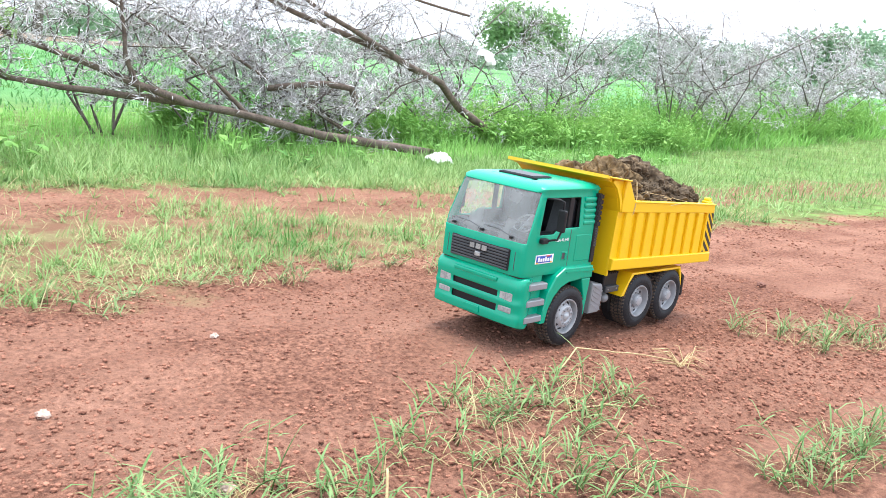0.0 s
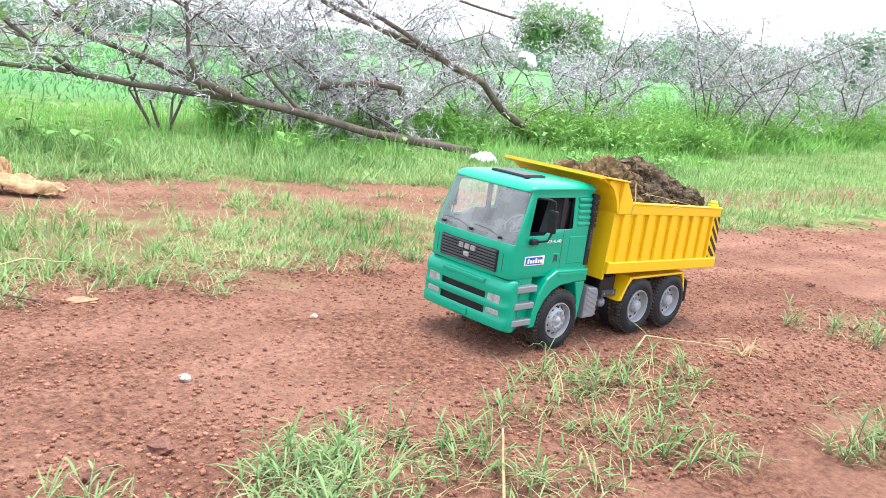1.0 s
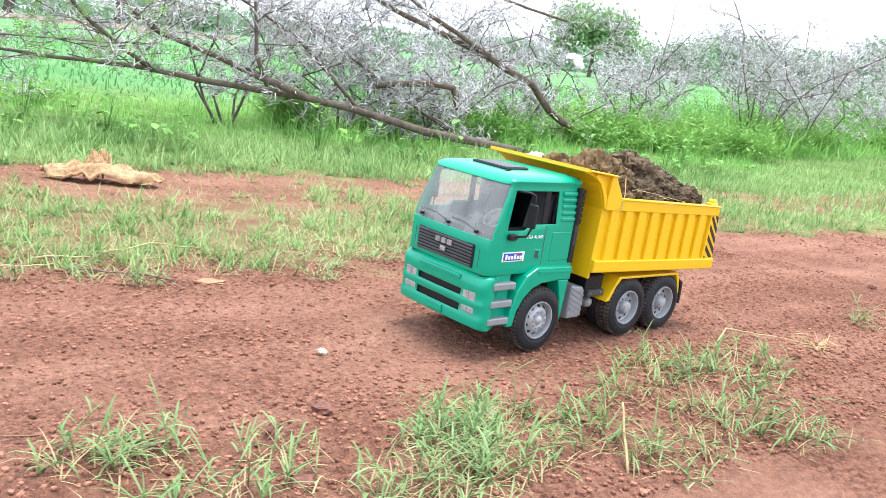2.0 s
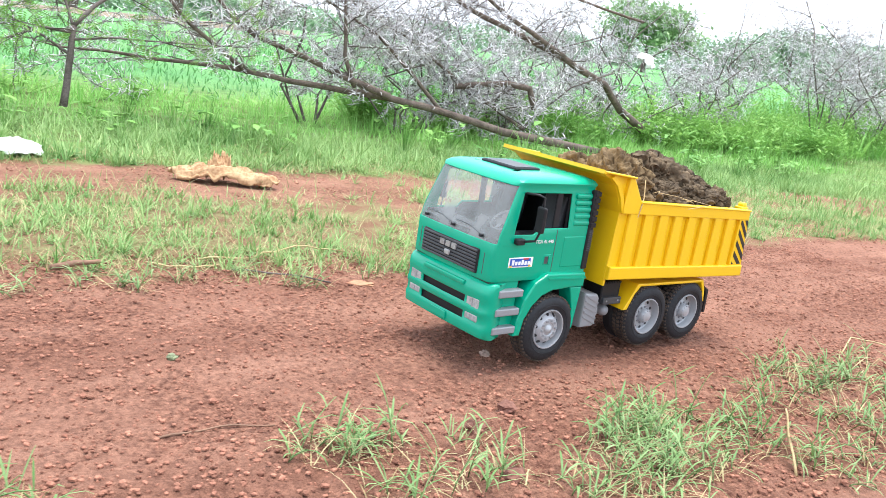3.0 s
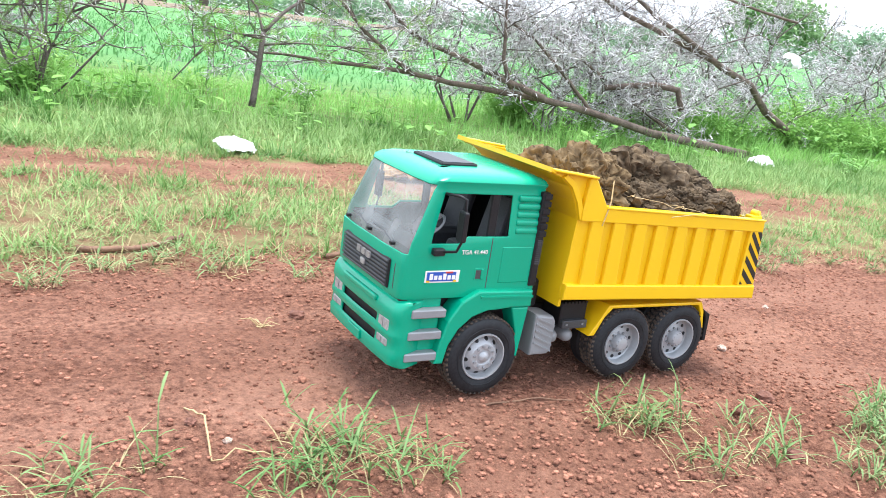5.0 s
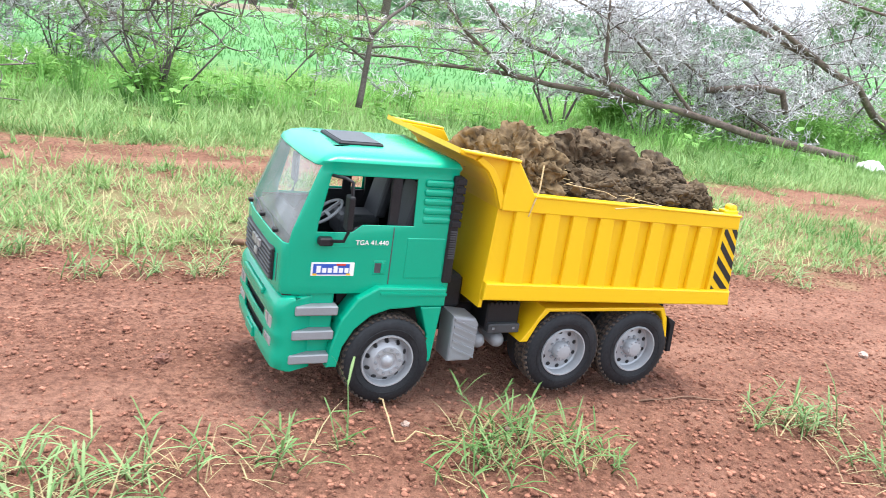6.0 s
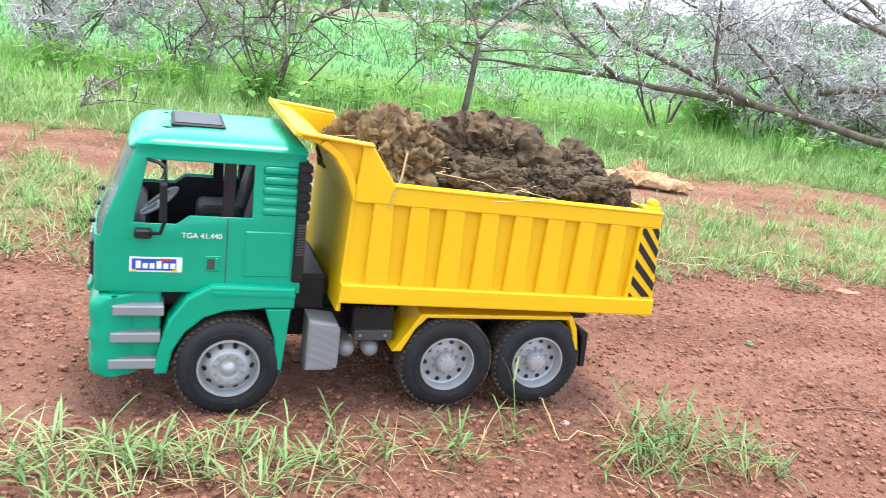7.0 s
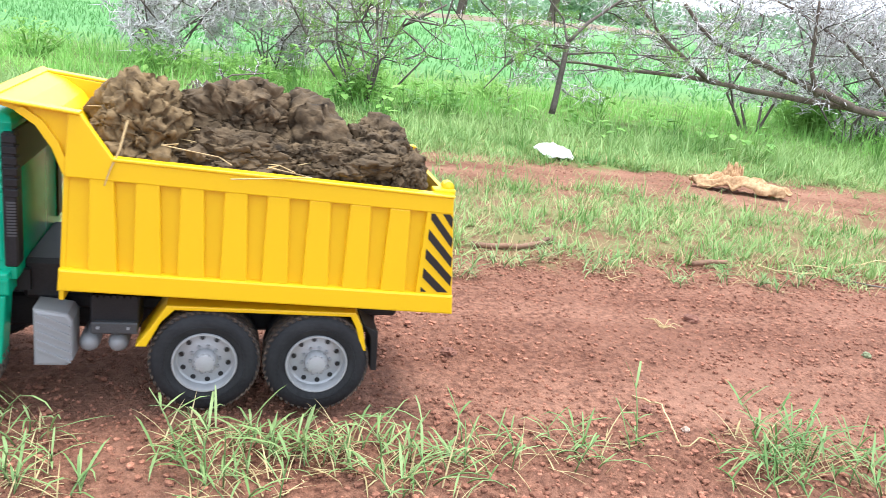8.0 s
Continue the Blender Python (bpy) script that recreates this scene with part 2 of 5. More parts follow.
def wheel(parent, x, y, near, front):
    """One wheel (the rear ones doubled) with its rim, turning round its own centre."""
    s = -1 if near else 1
    wide = 0.0215 if front else 0.036
    hub = bmesh.new()
    lathe([(0.0001, s * -0.001), (0.0065, s * -0.001), (0.0075, s * -0.004), (0.0078, s * -0.012), (0.0078, s * -wide)], 20, bm=hub)
    w = part("wheel", hub, GREY, parent, "grey plastic hub", True)
    w.location = (x, y, 0.0340 if front else 0.0345)
    # tyre: smooth bulging wall, rounded shoulders, grooves and lugs
    bm = bmesh.new()
    body = [(0.0208, -0.0030), (0.0216, -0.0004), (0.0236, 0.0008), (0.0285, 0.0014), (0.0325, 0.0006), (0.0350, -0.0012), (0.0364, -0.0038)]
    rows = [(r, s * yy) for r, yy in body]
    yy = -0.0038
    end = -0.0185
    while yy > end:
        rows += [(0.0366, s * yy), (0.0366, s * (yy - 0.0022)), (0.0355, s * (yy - 0.0024)), (0.0355, s * (yy - 0.0031))]
        yy -= 0.0033
    rows += [(0.0366, s * end), (0.0348, s * (end - 0.002)), (0.026, s * (end - 0.0024))]
    if not front:
        o = -0.0205
        rows += [(0.026, s * (o - 0.001)), (0.0348, s * (o - 0.0015)), (0.0366, s * (o - 0.004)), (0.0366, s * (o - 0.014)), (0.0348, s * (o - 0.0155)), (0.024, s * (o - 0.0155))]
    lathe(rows, 72, bm=bm)
    part("tyre", bm, RUBBER, w, "black rubber tyre", True)
    bead = bmesh.new()
    lathe([(0.0262, s * 0.00095), (0.0264, s * 0.0016), (0.0270, s * 0.0016), (0.0272, s * 0.00115)], 56, bm=bead)
    part("tyre_bead", bead, RUBBER, w, "", True)
    lug = bmesh.new()
    for i in range(46):
        a = 2 * math.pi * i / 46
        m = Matrix.Rotation(a, 4, "Y") @ Matrix.Translation((0.0364, 0, 0))
        for k, off in enumerate((-0.005, -0.0113, -0.0172)):
            q = m @ Matrix.Translation((0, s * off, 0.0012 * (k % 2))) @ Matrix.Rotation(radians(22 * (1 if k % 2 else -1)), 4, "X") @ Matrix.Diagonal((0.0015, 0.0048, 0.0030, 1))
            bmesh.ops.create_cube(lug, size=1, matrix=q)
        q = m @ Matrix.Translation((-0.0013, s * -0.0021, 0)) @ Matrix.Rotation(radians(s * 42), 4, "Z") @ Matrix.Rotation(radians(16), 4, "Y") @ Matrix.Diagonal((0.0034, 0.0015, 0.0019, 1))
        bmesh.ops.create_cube(lug, size=1, matrix=q)
    part("tread", lug, TREAD, w, "dusty tread blocks")
    # rim: bright flange, dish with a ring of black discs for holes, bolt circle and hub cap
    bm = bmesh.new()
    if front:
        prof = [(0.0219, -0.0010), (0.0214, 0.0010), (0.0204, 0.0010), (0.0198, -0.0012), (0.0192, -0.0060), (0.0180, -0.0058), (0.0128, 0.0000), (0.0120, 0.0006), (0.0078, 0.0006), (0.0068, -0.0004), (0.0052, -0.0002), (0.0044, 0.0012), (0.0028, 0.0024), (0.0001, 0.0028)]
    else:
        prof = [(0.0219, -0.0010), (0.0214, 0.0010), (0.0204, 0.0010), (0.0198, -0.0014), (0.0194, -0.0074), (0.0180, -0.0082), (0.0122, -0.0070), (0.0108, -0.0064), (0.0082, -0.0062), (0.0078, -0.0008), (0.0068, 0.0008), (0.0062, 0.0008), (0.0058, 0.0014), (0.0030, 0.0020), (0.0001, 0.0021)]
    lathe([(r, s * q) for r, q in prof], 48, bm=bm)
    rim = part("rim", bm, RIM, w, "silver-grey plastic rim", True)
    # discs laid on the dish paint the dark inside each hole
    holes = bmesh.new()
    ring, hy, run, rise, hr = (0.0162, -0.0038, 0.0052, 0.0058, 0.0025) if front else (0.0158, -0.0077, 0.0058, 0.0012, 0.0018)
    for i in range(10):
        a = 2 * math.pi * i / 10
        m = Matrix.Rotation(a, 4, "Y") @ Matrix.Translation((ring, s * (hy + 0.0002), 0)) @ Matrix.Rotation(math.atan2(-s * rise, run), 4, "Z") @ Matrix.Rotation(radians(90), 4, "X") @ Matrix.Diagonal((1, 0.75 if front else 1, 1, 1))
        bmesh.ops.create_cone(holes, cap_ends=True, segments=14, radius1=hr, radius2=hr, depth=0.0007, matrix=m)
    part("rim_holes", holes, STRIPE, w, "black discs in place of round rim holes")
    bolts = bmesh.new()
    for i in range(10):
        a = 2 * math.pi * (i + 0.5) / 10
        rb, by = (0.0099, 0.0010) if front else (0.0098, -0.0057)
        at = Matrix.Rotation(a, 4, "Y") @ Matrix.Translation((rb, s * by, 0)) @ Matrix.Rotation(radians(90), 4, "X")
        bmesh.ops.create_cone(bolts, cap_ends=True, segments=8, radius1=0.0013, radius2=0.0013, depth=0.0018, matrix=at)
    part("wheel_bolts", bolts, GREY, w)
    if not front:
        studs = bmesh.new()
        for i in range(10):
            a = 2 * math.pi * i / 10
            at = Matrix.Rotation(a, 4, "Y") @ Matrix.Translation((0.0066, s * 0.0008, 0)) @ Matrix.Rotation(radians(90), 4, "X")
            bmesh.ops.create_cone(studs, cap_ends=True, segments=6, radius1=0.0006, radius2=0.0006, depth=0.0012, matrix=at)
        part("hub_studs", studs, GREY, w)
    return w


def lettering(text, size, parent, m, mat):
    cu = bpy.data.curves.new("lettering", "FONT")
    cu.body, cu.size, cu.extrude = text, size, 0.00015
    tmp = bpy.data.objects.new("lettering", cu)
    me = bpy.data.meshes.new_from_object(tmp)
    bpy.data.objects.remove(tmp)
    me.materials.append(mat)
    ob = new("lettering", me)
    ob.parent, ob.matrix_basis = parent, m
    ob["label"] = "white printed model number"
    return ob


def toy_truck():
    T = tagged(new("toy_dump_truck"), "green and yellow plastic toy dump truck driving on dirt", "toy truck")
    # cab shell
    HW = 0.0645

    def front_x(z):
        return -0.0885 + 0.0170 * max(0, (z - 0.135) / 0.047) if z < 0.184 else -0.0715 + (z - 0.184) * 0.9

    def ring(z, inset=0.0, back=0.046, hw=HW, fin=0.0):
        xf, r, w = front_x(z) + fin, 0.0065 + inset * 0.35, hw - inset
        slope = ease(0.139, 0.1806, z)
        side = [back - inset * 0.4, 0.041 - inset * 0.4, 0.0105, -0.005, -0.030, -0.038, -0.0645 + 0.008 * slope]
        if z < 0.142:
            side[4:6] = [-0.0380, -0.0385]
        side = [max(x, xf + r + 0.0006 * (7 - k)) for k, x in enumerate(side)]
        arc = [(xf + r * (1 - math.sin(a)), w - r * (1 - math.cos(a))) for a in (0, 0.4, 0.8, 1.2, math.pi / 2)]
        pts = [(x, -w) for x in side] + [(x, -y) for x, y in arc]
        pts += [(xf - 0.002, y) for y in (-0.03, 0, 0.03)]
        pts += [(x, y) for x, y in arc[::-1]] + [(x, w) for x in side[::-1]]
        return [(x, y, z) for x, y in pts]

    zs = [0.0925, 0.100, 0.118, 0.1305, 0.1395, 0.1455, 0.1806, 0.1825, 0.187]
    levels = [ring(z, 0.0 if z < 0.15 else (z - 0.15) * 0.10) for z in zs]
    for z, inset, fin in ((0.1905, 0.0016, 0.0), (0.1935, 0.0045, 0.002), (0.1955, 0.0095, 0.006), (0.1967, 0.018, 0.014), (0.1972, 0.030, 0.026)):
        levels.append(ring(z, inset, fin=fin))
    n = len(levels[0])

    def cut(i, j):
        if j in (4, 5) and (i in (2, 3, 4, 5) or i in (n - 7, n - 6, n - 5, n - 4)):
            return j == 5 or i in (4, 5, n - 6, n - 7)
        return 3 <= j <= 7 and 8 <= i <= n - 10
    body = plan_loft(levels, cut, GREEN, "cab_body", T, "glossy green plastic cab")
    # windscreen, slightly inside the shell
    bm = bmesh.new()
    gl = []
    for j in (3, 4, 5, 6, 7, 8):
        gl.append([bm.verts.new((p[0] + 0.0012, p[1] * 0.985, p[2])) for p in levels[j][7:n - 7]])
    for a, b in zip(gl, gl[1:]):
        for i in range(len(a) - 1):
            bm.faces.new((a[i], a[i + 1], b[i + 1], b[i]))
    ws = part("windscreen", bm, SCREEN, T, "dusty transparent plastic windscreen", True)
    ws.visible_shadow = False
    for y in (-0.045, 0.0, 0.045):
        part("wiper_mount", box(-0.0925, -0.0885, y - 0.0022, y + 0.0022, 0.1335, 0.1365, 0.0006, 1), BLACK, T, "black wiper mount")
    for y in (-0.02, 0.026):
        V, F = [], []
        add_tube(V, F, [(-0.0905, y - 0.022, 0.1365), (-0.0895, y - 0.004, 0.1405), (-0.0895, y + 0.016, 0.141)], [0.0005] * 3, 4)
        obj("wiper", V, F, CHARCOAL, T)
    part("cab_floor", box(-0.083, 0.043, -0.06, 0.06, 0.094, 0.100), BLACK, T)
    part("cab_back_wall", box(0.0405, 0.0455, -0.0615, 0.0615, 0.095, 0.186, 0.002), BLACK, T)
    part("dashboard", prism([(-0.084, 0.10), (-0.055, 0.10), (-0.058, 0.132), (-0.066, 0.139), (-0.082, 0.134)], -0.060, 0.060, 0.002), SEAT, T, "dark grey dashboard")
    for y in (-0.032, 0.032):
        s = part("cab_seat", box(-0.022, 0.014, y - 0.018, y + 0.018, 0.112, 0.132, 0.005), SEAT, T, "dark grey moulded seat")
        part("backrest", prism([(0.008, 0.13), (0.018, 0.13), (0.0275, 0.172), (0.019, 0.174)], y - 0.017, y + 0.017, 0.003), SEAT, s)
    bm = bmesh.new()
    rows = []
    for i in range(24):
        a = 2 * math.pi * i / 24
        c = Vector((0.0145 * math.cos(a), 0.0145 * math.sin(a), 0))
        rows.append([bm.verts.new(c + c.normalized() * (0.0013 * math.cos(b)) + Vector((0, 0, 0.0013 * math.sin(b)))) for b in (0, 1.57, 3.14, 4.71)])
    for i in range(24):
        for k in range(4):
            bm.faces.new((rows[i][k], rows[(i + 1) % 24][k], rows[(i + 1) % 24][(k + 1) % 4], rows[i][(k + 1) % 4]))
    add_box(bm, -0.0135, 0.0135, -0.0012, 0.0012, -0.001, 0.001)
    add_box(bm, -0.0012, 0.0012, -0.0135, 0.0, -0.001, 0.001)
    sw = part("steering_wheel", bm, GREY, T, "grey steering wheel", True)
    sw.matrix_basis = pose(-0.049, -0.030, 0.146, 0, -38, 0)
    for sgn in (-1, 1):
        near = sgn < 0
        ys = lambda a, b: (sgn * a, sgn * b) if sgn > 0 else (-b, -a)
        # door pillar, window divider, seams, ribs, handle
        y0, y1 = ys(0.0600, 0.0626)
        part("window_divider", box(-0.009, -0.001, y0 - sgn * 0.002, y1 - sgn * 0.002, 0.141, 0.1825, 0.0006, 1), BLACK, T, "black window divider")
        # black plates added inside, so the cab looks dark through its windows
        part("door_lining", prism([(-0.078, 0.097), (0.040, 0.097), (0.040, 0.1440), (-0.030, 0.1440), (-0.038, 0.1380), (-0.078, 0.1380)], *ys(0.0590, 0.0615)), BLACK, T)
        part("pillar_lining", box(0.0115, 0.040, *ys(0.0570, 0.0600), 0.140, 0.186), BLACK, T)
        y0, y1 = ys(0.0640, 0.06525)
        for k in range(5):
            z = 0.1475 + 0.0070 * k
            part("side_rib", box(0.0165, 0.0405, *ys(0.0600 + 0.001, 0.0655 - 0.0004 * k), z, z + 0.0058, 0.0022, 3), GREEN, T)
        part("side_panel", box(0.0065, 0.0385, *ys(0.063, 0.0652), 0.1045, 0.1365, 0.0007, 1), GREEN, T)
        part("door_seam", box(-0.0056, -0.0048, *ys(0.0635, 0.06465), 0.100, 0.1445), CHARCOAL, T)
        part("door_bottom_seam", box(-0.077, -0.0056, *ys(0.0635, 0.06465), 0.1284, 0.1290), GREEN, T)
        hd = part("door_handle", box(-0.019, -0.0085, *ys(0.0635, 0.0649), 0.1075, 0.1185, 0.0005, 1), GREEN, T)
        part("handle_recess", box(-0.0176, -0.0100, *ys(0.0645, 0.06505), 0.1090, 0.1165), CHARCOAL, hd)
        part("handle_bar", box(-0.0125, -0.0100, *ys(0.0645, 0.0659), 0.1085, 0.1172, 0.0004, 1), GREEN, hd)
        # air intake behind the cab
        st = part("air_intake", box(0.0395, 0.0475, *ys(0.052, 0.0662), 0.101, 0.185, 0.001, 1), BLACK, T, "black ribbed air intake")
        bm = bmesh.new()
        for k in range(6):
            z = 0.146 + 0.0066 * k
            add_box(bm, 0.0405, 0.0485, *ys(0.058, 0.0675), z, z + 0.0048, 0.0005, 1)
        part("intake_ribs", bm, BLACK, st)
        bm = bmesh.new()
        for k in range(12):
            z = 0.121 + 0.0019 * k
            add_box(bm, 0.0415, 0.047, *ys(0.058, 0.0668), z, z + 0.0010)
        part("intake_grid", bm, CHARCOAL, st)
        # charcoal strip for the shade in the upright green recess at the grille's side, and the panel edge above the
        # bumper
        part("side_slot", box(-0.0893, -0.0870, *ys(0.0520, 0.0530), 0.0985, 0.1200, 0.0004, 1), CHARCOAL, T, "dark strip shading the green recess beside the grille")
        # front wheel arch and its rear leg
        arch = [(-0.0495, 0.036), (-0.0475, 0.052), (-0.0415, 0.074), (-0.030, 0.0905), (-0.014, 0.0995), (0.0425, 0.0985), (0.0425, 0.0835), (0.0215, 0.0835), (0.012, 0.0825), (-0.004, 0.0815), (-0.018, 0.0765), (-0.030, 0.066), (-0.0380, 0.052), (-0.0410, 0.036)]
        part("wheel_arch", prism(arch, *ys(0.050, 0.0712), 0.0016), GREEN, T, "green wheel arch")
        lip = [(-0.0130, 0.0995 - 0.004), (0.0425, 0.0945), (0.0425, 0.0925), (-0.012, 0.0935)]
        part("arch_ledge", prism(lip, *ys(0.0706, 0.0722)), GREEN, T)
        part("arch_leg", prism([(0.0225, 0.0832), (0.0405, 0.0832), (0.0385, 0.060), (0.0365, 0.037), (0.0315, 0.037), (0.0305, 0.060)], *ys(0.052, 0.0708), 0.0012), GREEN, T)
        # entry steps
        part("step_block", box(-0.079, -0.046, *ys(0.045, 0.0625), 0.036, 0.093, 0.001, 1), GREEN, T)
        for z in (0.0395, 0.0585, 0.0775):
            part("entry_step", box(-0.0785 + (z - 0.04) * 0.05, -0.0475 + (z - 0.04) * 0.09, *ys(0.050, 0.0705), z, z + 0.0072, 0.0009, 1), GREY, T, "grey plastic entry step")
        # mirror
        V, F = [], []
        b = 0.0665 * sgn
        add_tube(V, F, [(-0.0565, sgn * 0.063, 0.1808), (-0.050, sgn * 0.0745, 0.1815), (-0.046, sgn * 0.0785, 0.1795), (-0.0455, sgn * 0.079, 0.165), (-0.0455, sgn * 0.079, 0.145), (-0.048, sgn * 0.077, 0.1365), (-0.058, sgn * 0.067, 0.1335)], [0.0013] * 7, 6)
        mi = obj("mirror", V, F, BLACK, T, "black plastic side mirror on a bent arm", True)
        part("mirror_plate", box(-0.049, -0.0445, *ys(0.0735, 0.0845), 0.1455, 0.1705, 0.0015, 2), BLACK, mi)
        part("mirror_foot", box(-0.064, -0.053, *ys(0.0635, 0.0705), 0.1305, 0.1365, 0.0012, 1), BLACK, mi)
        # grey tank, battery box, air bottles
        tk = part("tool_box", prism([(0.0545, 0.034), (0.0745, 0.034), (0.0785, 0.038), (0.0785, 0.066), (0.0755, 0.0705), (0.0545, 0.0735)], *ys(0.040, 0.0665), 0.0022), GREY, T, "grey ribbed tool box")
        bm = bmesh.new()
        for k in range(5):
            z = 0.0400 + 0.0060 * k
            prism([(0.0565, z + 0.0055), (0.0772, z - 0.0035), (0.0772, z - 0.0018), (0.0565, z + 0.0072)], *ys(0.0655, 0.0674), bm=bm)
        part("tool_box_ribs", bm, GREY, tk)
        bt = part("battery_box", box(0.088, 0.119, *ys(0.032, 0.060), 0.058, 0.0815, 0.0012, 1), BLACK, T, "black battery box")
        part("battery_lid", box(0.089, 0.1185, *ys(0.045, 0.0645), 0.0565, 0.0645, 0.0008, 1), CHARCOAL, bt)
        bm = bmesh.new()
        for k in range(7):
            add_box(bm, 0.0895 + 0.0042 * k, 0.0918 + 0.0042 * k, *ys(0.036, 0.0615), 0.0800, 0.0822)
        part("battery_ribs", bm, BLACK, bt)
        bm = bmesh.new()
        for x in (0.0935, 0.1125):
            add_box(bm, x - 0.001, x + 0.001, *ys(0.064, 0.0652), 0.0600, 0.0618)
        part("box_bolts", bm, GREY, bt)
        for x in (0.0865, 0.1050):
            bm = bmesh.new()
            lathe([(0.0001, 0.0), (0.003, 0.0005), (0.0055, 0.0025), (0.0066, 0.0055), (0.0066, 0.03)], 16, bm=bm)
            for v in bm.verts:
                v.co.y = sgn * (0.0585 - v.co.y)
            ab = part("air_bottle", bm, GREY, T, "grey round air bottle", True)
            ab.location = (x, 0, 0.046)
        # yellow rear arch and mud flap
        ra = [(0.1175, 0.0505), (0.1275, 0.0650), (0.1370, 0.0800), (0.2630, 0.0785), (0.2685, 0.068), (0.2725, 0.0500), (0.2690, 0.0500), (0.2640, 0.0670), (0.2595, 0.0752), (0.1420, 0.0768), (0.1335, 0.0680), (0.1245, 0.0505)]
        part("rear_arch", prism(ra, *ys(0.030, 0.0708), 0.0009), YELLOW, T, "yellow rear wheel arch")
        part("mud_flap", prism([(0.2690, 0.0700), (0.2800, 0.0640), (0.2815, 0.0350), (0.2770, 0.0350), (0.2750, 0.0600)], *ys(0.040, 0.0700), 0.0008), BLACK, T, "black mud flap")
        # headlamps
        for z0, z1 in ((0.0625, 0.0735), (0.0495, 0.0565)):
            hl = part("headlamp", box(-0.0912, -0.086, *ys(0.0385, 0.0580), z0, z1, 0.0013, 2), LAMP, T, "clear plastic headlamp")
            hl.matrix_basis = pose(0.0, 0, 0)
            part("lamp_divider", box(-0.0916, -0.0900, *ys(0.0478, 0.0486), z0 + 0.001, z1 - 0.001), GREY, hl)
    # prints on the door
    lettering("TGA 41.440", 0.0052, T, pose(-0.0345, -0.06485, 0.1305, 90, 0, 0), WHITE)
    bd = part("badge_plate", box(-0.0665, -0.0335, -0.06495, -0.0640, 0.1065, 0.1168, 0.0003, 1), WHITE, T, "white and blue printed badge")
    part("badge_field", box(-0.0650, -0.0372, -0.06525, -0.0645, 0.1078, 0.1157), BLUE, bd)
    for k in range(6):
        x = -0.0625 + 0.0043 * k
        part("badge_bar", box(x, x + 0.0031, -0.06550, -0.0648, 0.1092, 0.1128 + (0.0016 if k in (0, 3) else 0)), WHITE, bd)
    for x in (-0.0652, -0.0395):
        part("badge_corner", box(x, x + 0.0030, -0.06560, -0.0648, 0.1072, 0.1086), YELLOW, bd, "yellow badge corner")
    part("badge_accent", box(-0.0475, -0.0405, -0.06555, -0.0648, 0.1146, 0.1160), RED, bd)
    # roof hatch
    rh = part("roof_hatch", box(-0.043, -0.007, -0.027, 0.027, 0.1955, 0.1992, 0.001, 1), BLACK, T, "black roof hatch")
    part("hatch_panel", box(-0.0405, -0.0095, -0.0245, 0.0245, 0.1988, 0.1997), CHARCOAL, rh)
    # grille with slats and a silver badge of plain bars
    g = part("grille", box(-0.0912, -0.0885, -0.046, 0.046, 0.0965, 0.1215, 0.0012, 1), BLACK, T, "charcoal slatted grille")
    for k in range(7):
        z = 0.0975 + 0.0034 * k
        part("slat", box(-0.0926, -0.0905, -0.0445, 0.0445, z, z + 0.0022, 0.0005, 1), CHARCOAL, g)
    for y in (-0.0095, 0.0, 0.0095):
        part("badge_block", prism([(-0.0942, 0.1120), (-0.0922, 0.1120), (-0.0922, 0.1175), (-0.0942, 0.1175)], y - 0.0035, y + 0.0035, 0.0004), SILVER, g, "silver badge block")
    part("badge_block", box(-0.0942, -0.0922, -0.0045, 0.0045, 0.1035, 0.1090, 0.0012, 2), SILVER, g, "silver badge block")
    for y in (-0.0545, 0.0545):
        part("front_vent", box(-0.0885, -0.0855, y - 0.0025, y + 0.0025, 0.0985, 0.1185, 0.0008, 1), GREEN, T)
    # bumper: rounded corners, three tiers, two open slots
    def bring(z, grow):
        r, w, xf = 0.009, 0.0690, -0.0915 - grow
        arc = [(xf + r * (1 - math.sin(a)), w - r * (1 - math.cos(a))) for a in (0, 0.4, 0.8, 1.2, math.pi / 2)]
        pts = [(-0.060, -w + 0.008), (-0.0765, -w)] + [(x, -y) for x, y in arc] + [(xf - 0.001, -0.036), (xf - 0.0015, 0), (xf - 0.001, 0.036)] + [(x, y) for x, y in arc[::-1]] + [(-0.0765, w), (-0.060, w - 0.008)]
        return [(x, y, z) for x, y in pts]
    bl = [bring(z, g_) for z, g_ in ((0.0335, -0.006), (0.036, -0.001), (0.0455, 0.0), (0.0480, -0.0015), (0.0560, -0.0015), (0.0590, 0.0), (0.0625, 0.0), (0.0650, -0.0012), (0.0720, -0.0012), (0.0755, 0.0), (0.084, -0.0005), (0.0885, -0.0035), (0.0910, -0.008))]
    plan_loft(bl, lambda i, j: j in (3, 7) and 7 <= i <= 8 or i == len(bl[0]) - 1, GREEN, "bumper", T, "green moulded bumper", cap=True)
    # black box added inside the groove, in place of its shade
    part("cab_seam", box(-0.0850, -0.050, -0.0620, 0.0620, 0.0870, 0.0940, 0.002, 1), STRIPE, T, "black box shading the groove under the cab")
    # black plate added behind the bumper supplies the dark of its open slots
    part("bumper_gap", box(-0.0885, -0.086, -0.045, 0.045, 0.040, 0.080), BLACK, T)
    part("bumper_ledge", box(-0.0945, -0.0905, -0.034, 0.034, 0.0815, 0.0865, 0.0014, 2), GREEN, T)
    part("number_plate", box(-0.0945, -0.0915, -0.0125, 0.0125, 0.0385, 0.0465, 0.0006, 1), GREEN, T)
    # chassis
    bm = bmesh.new()
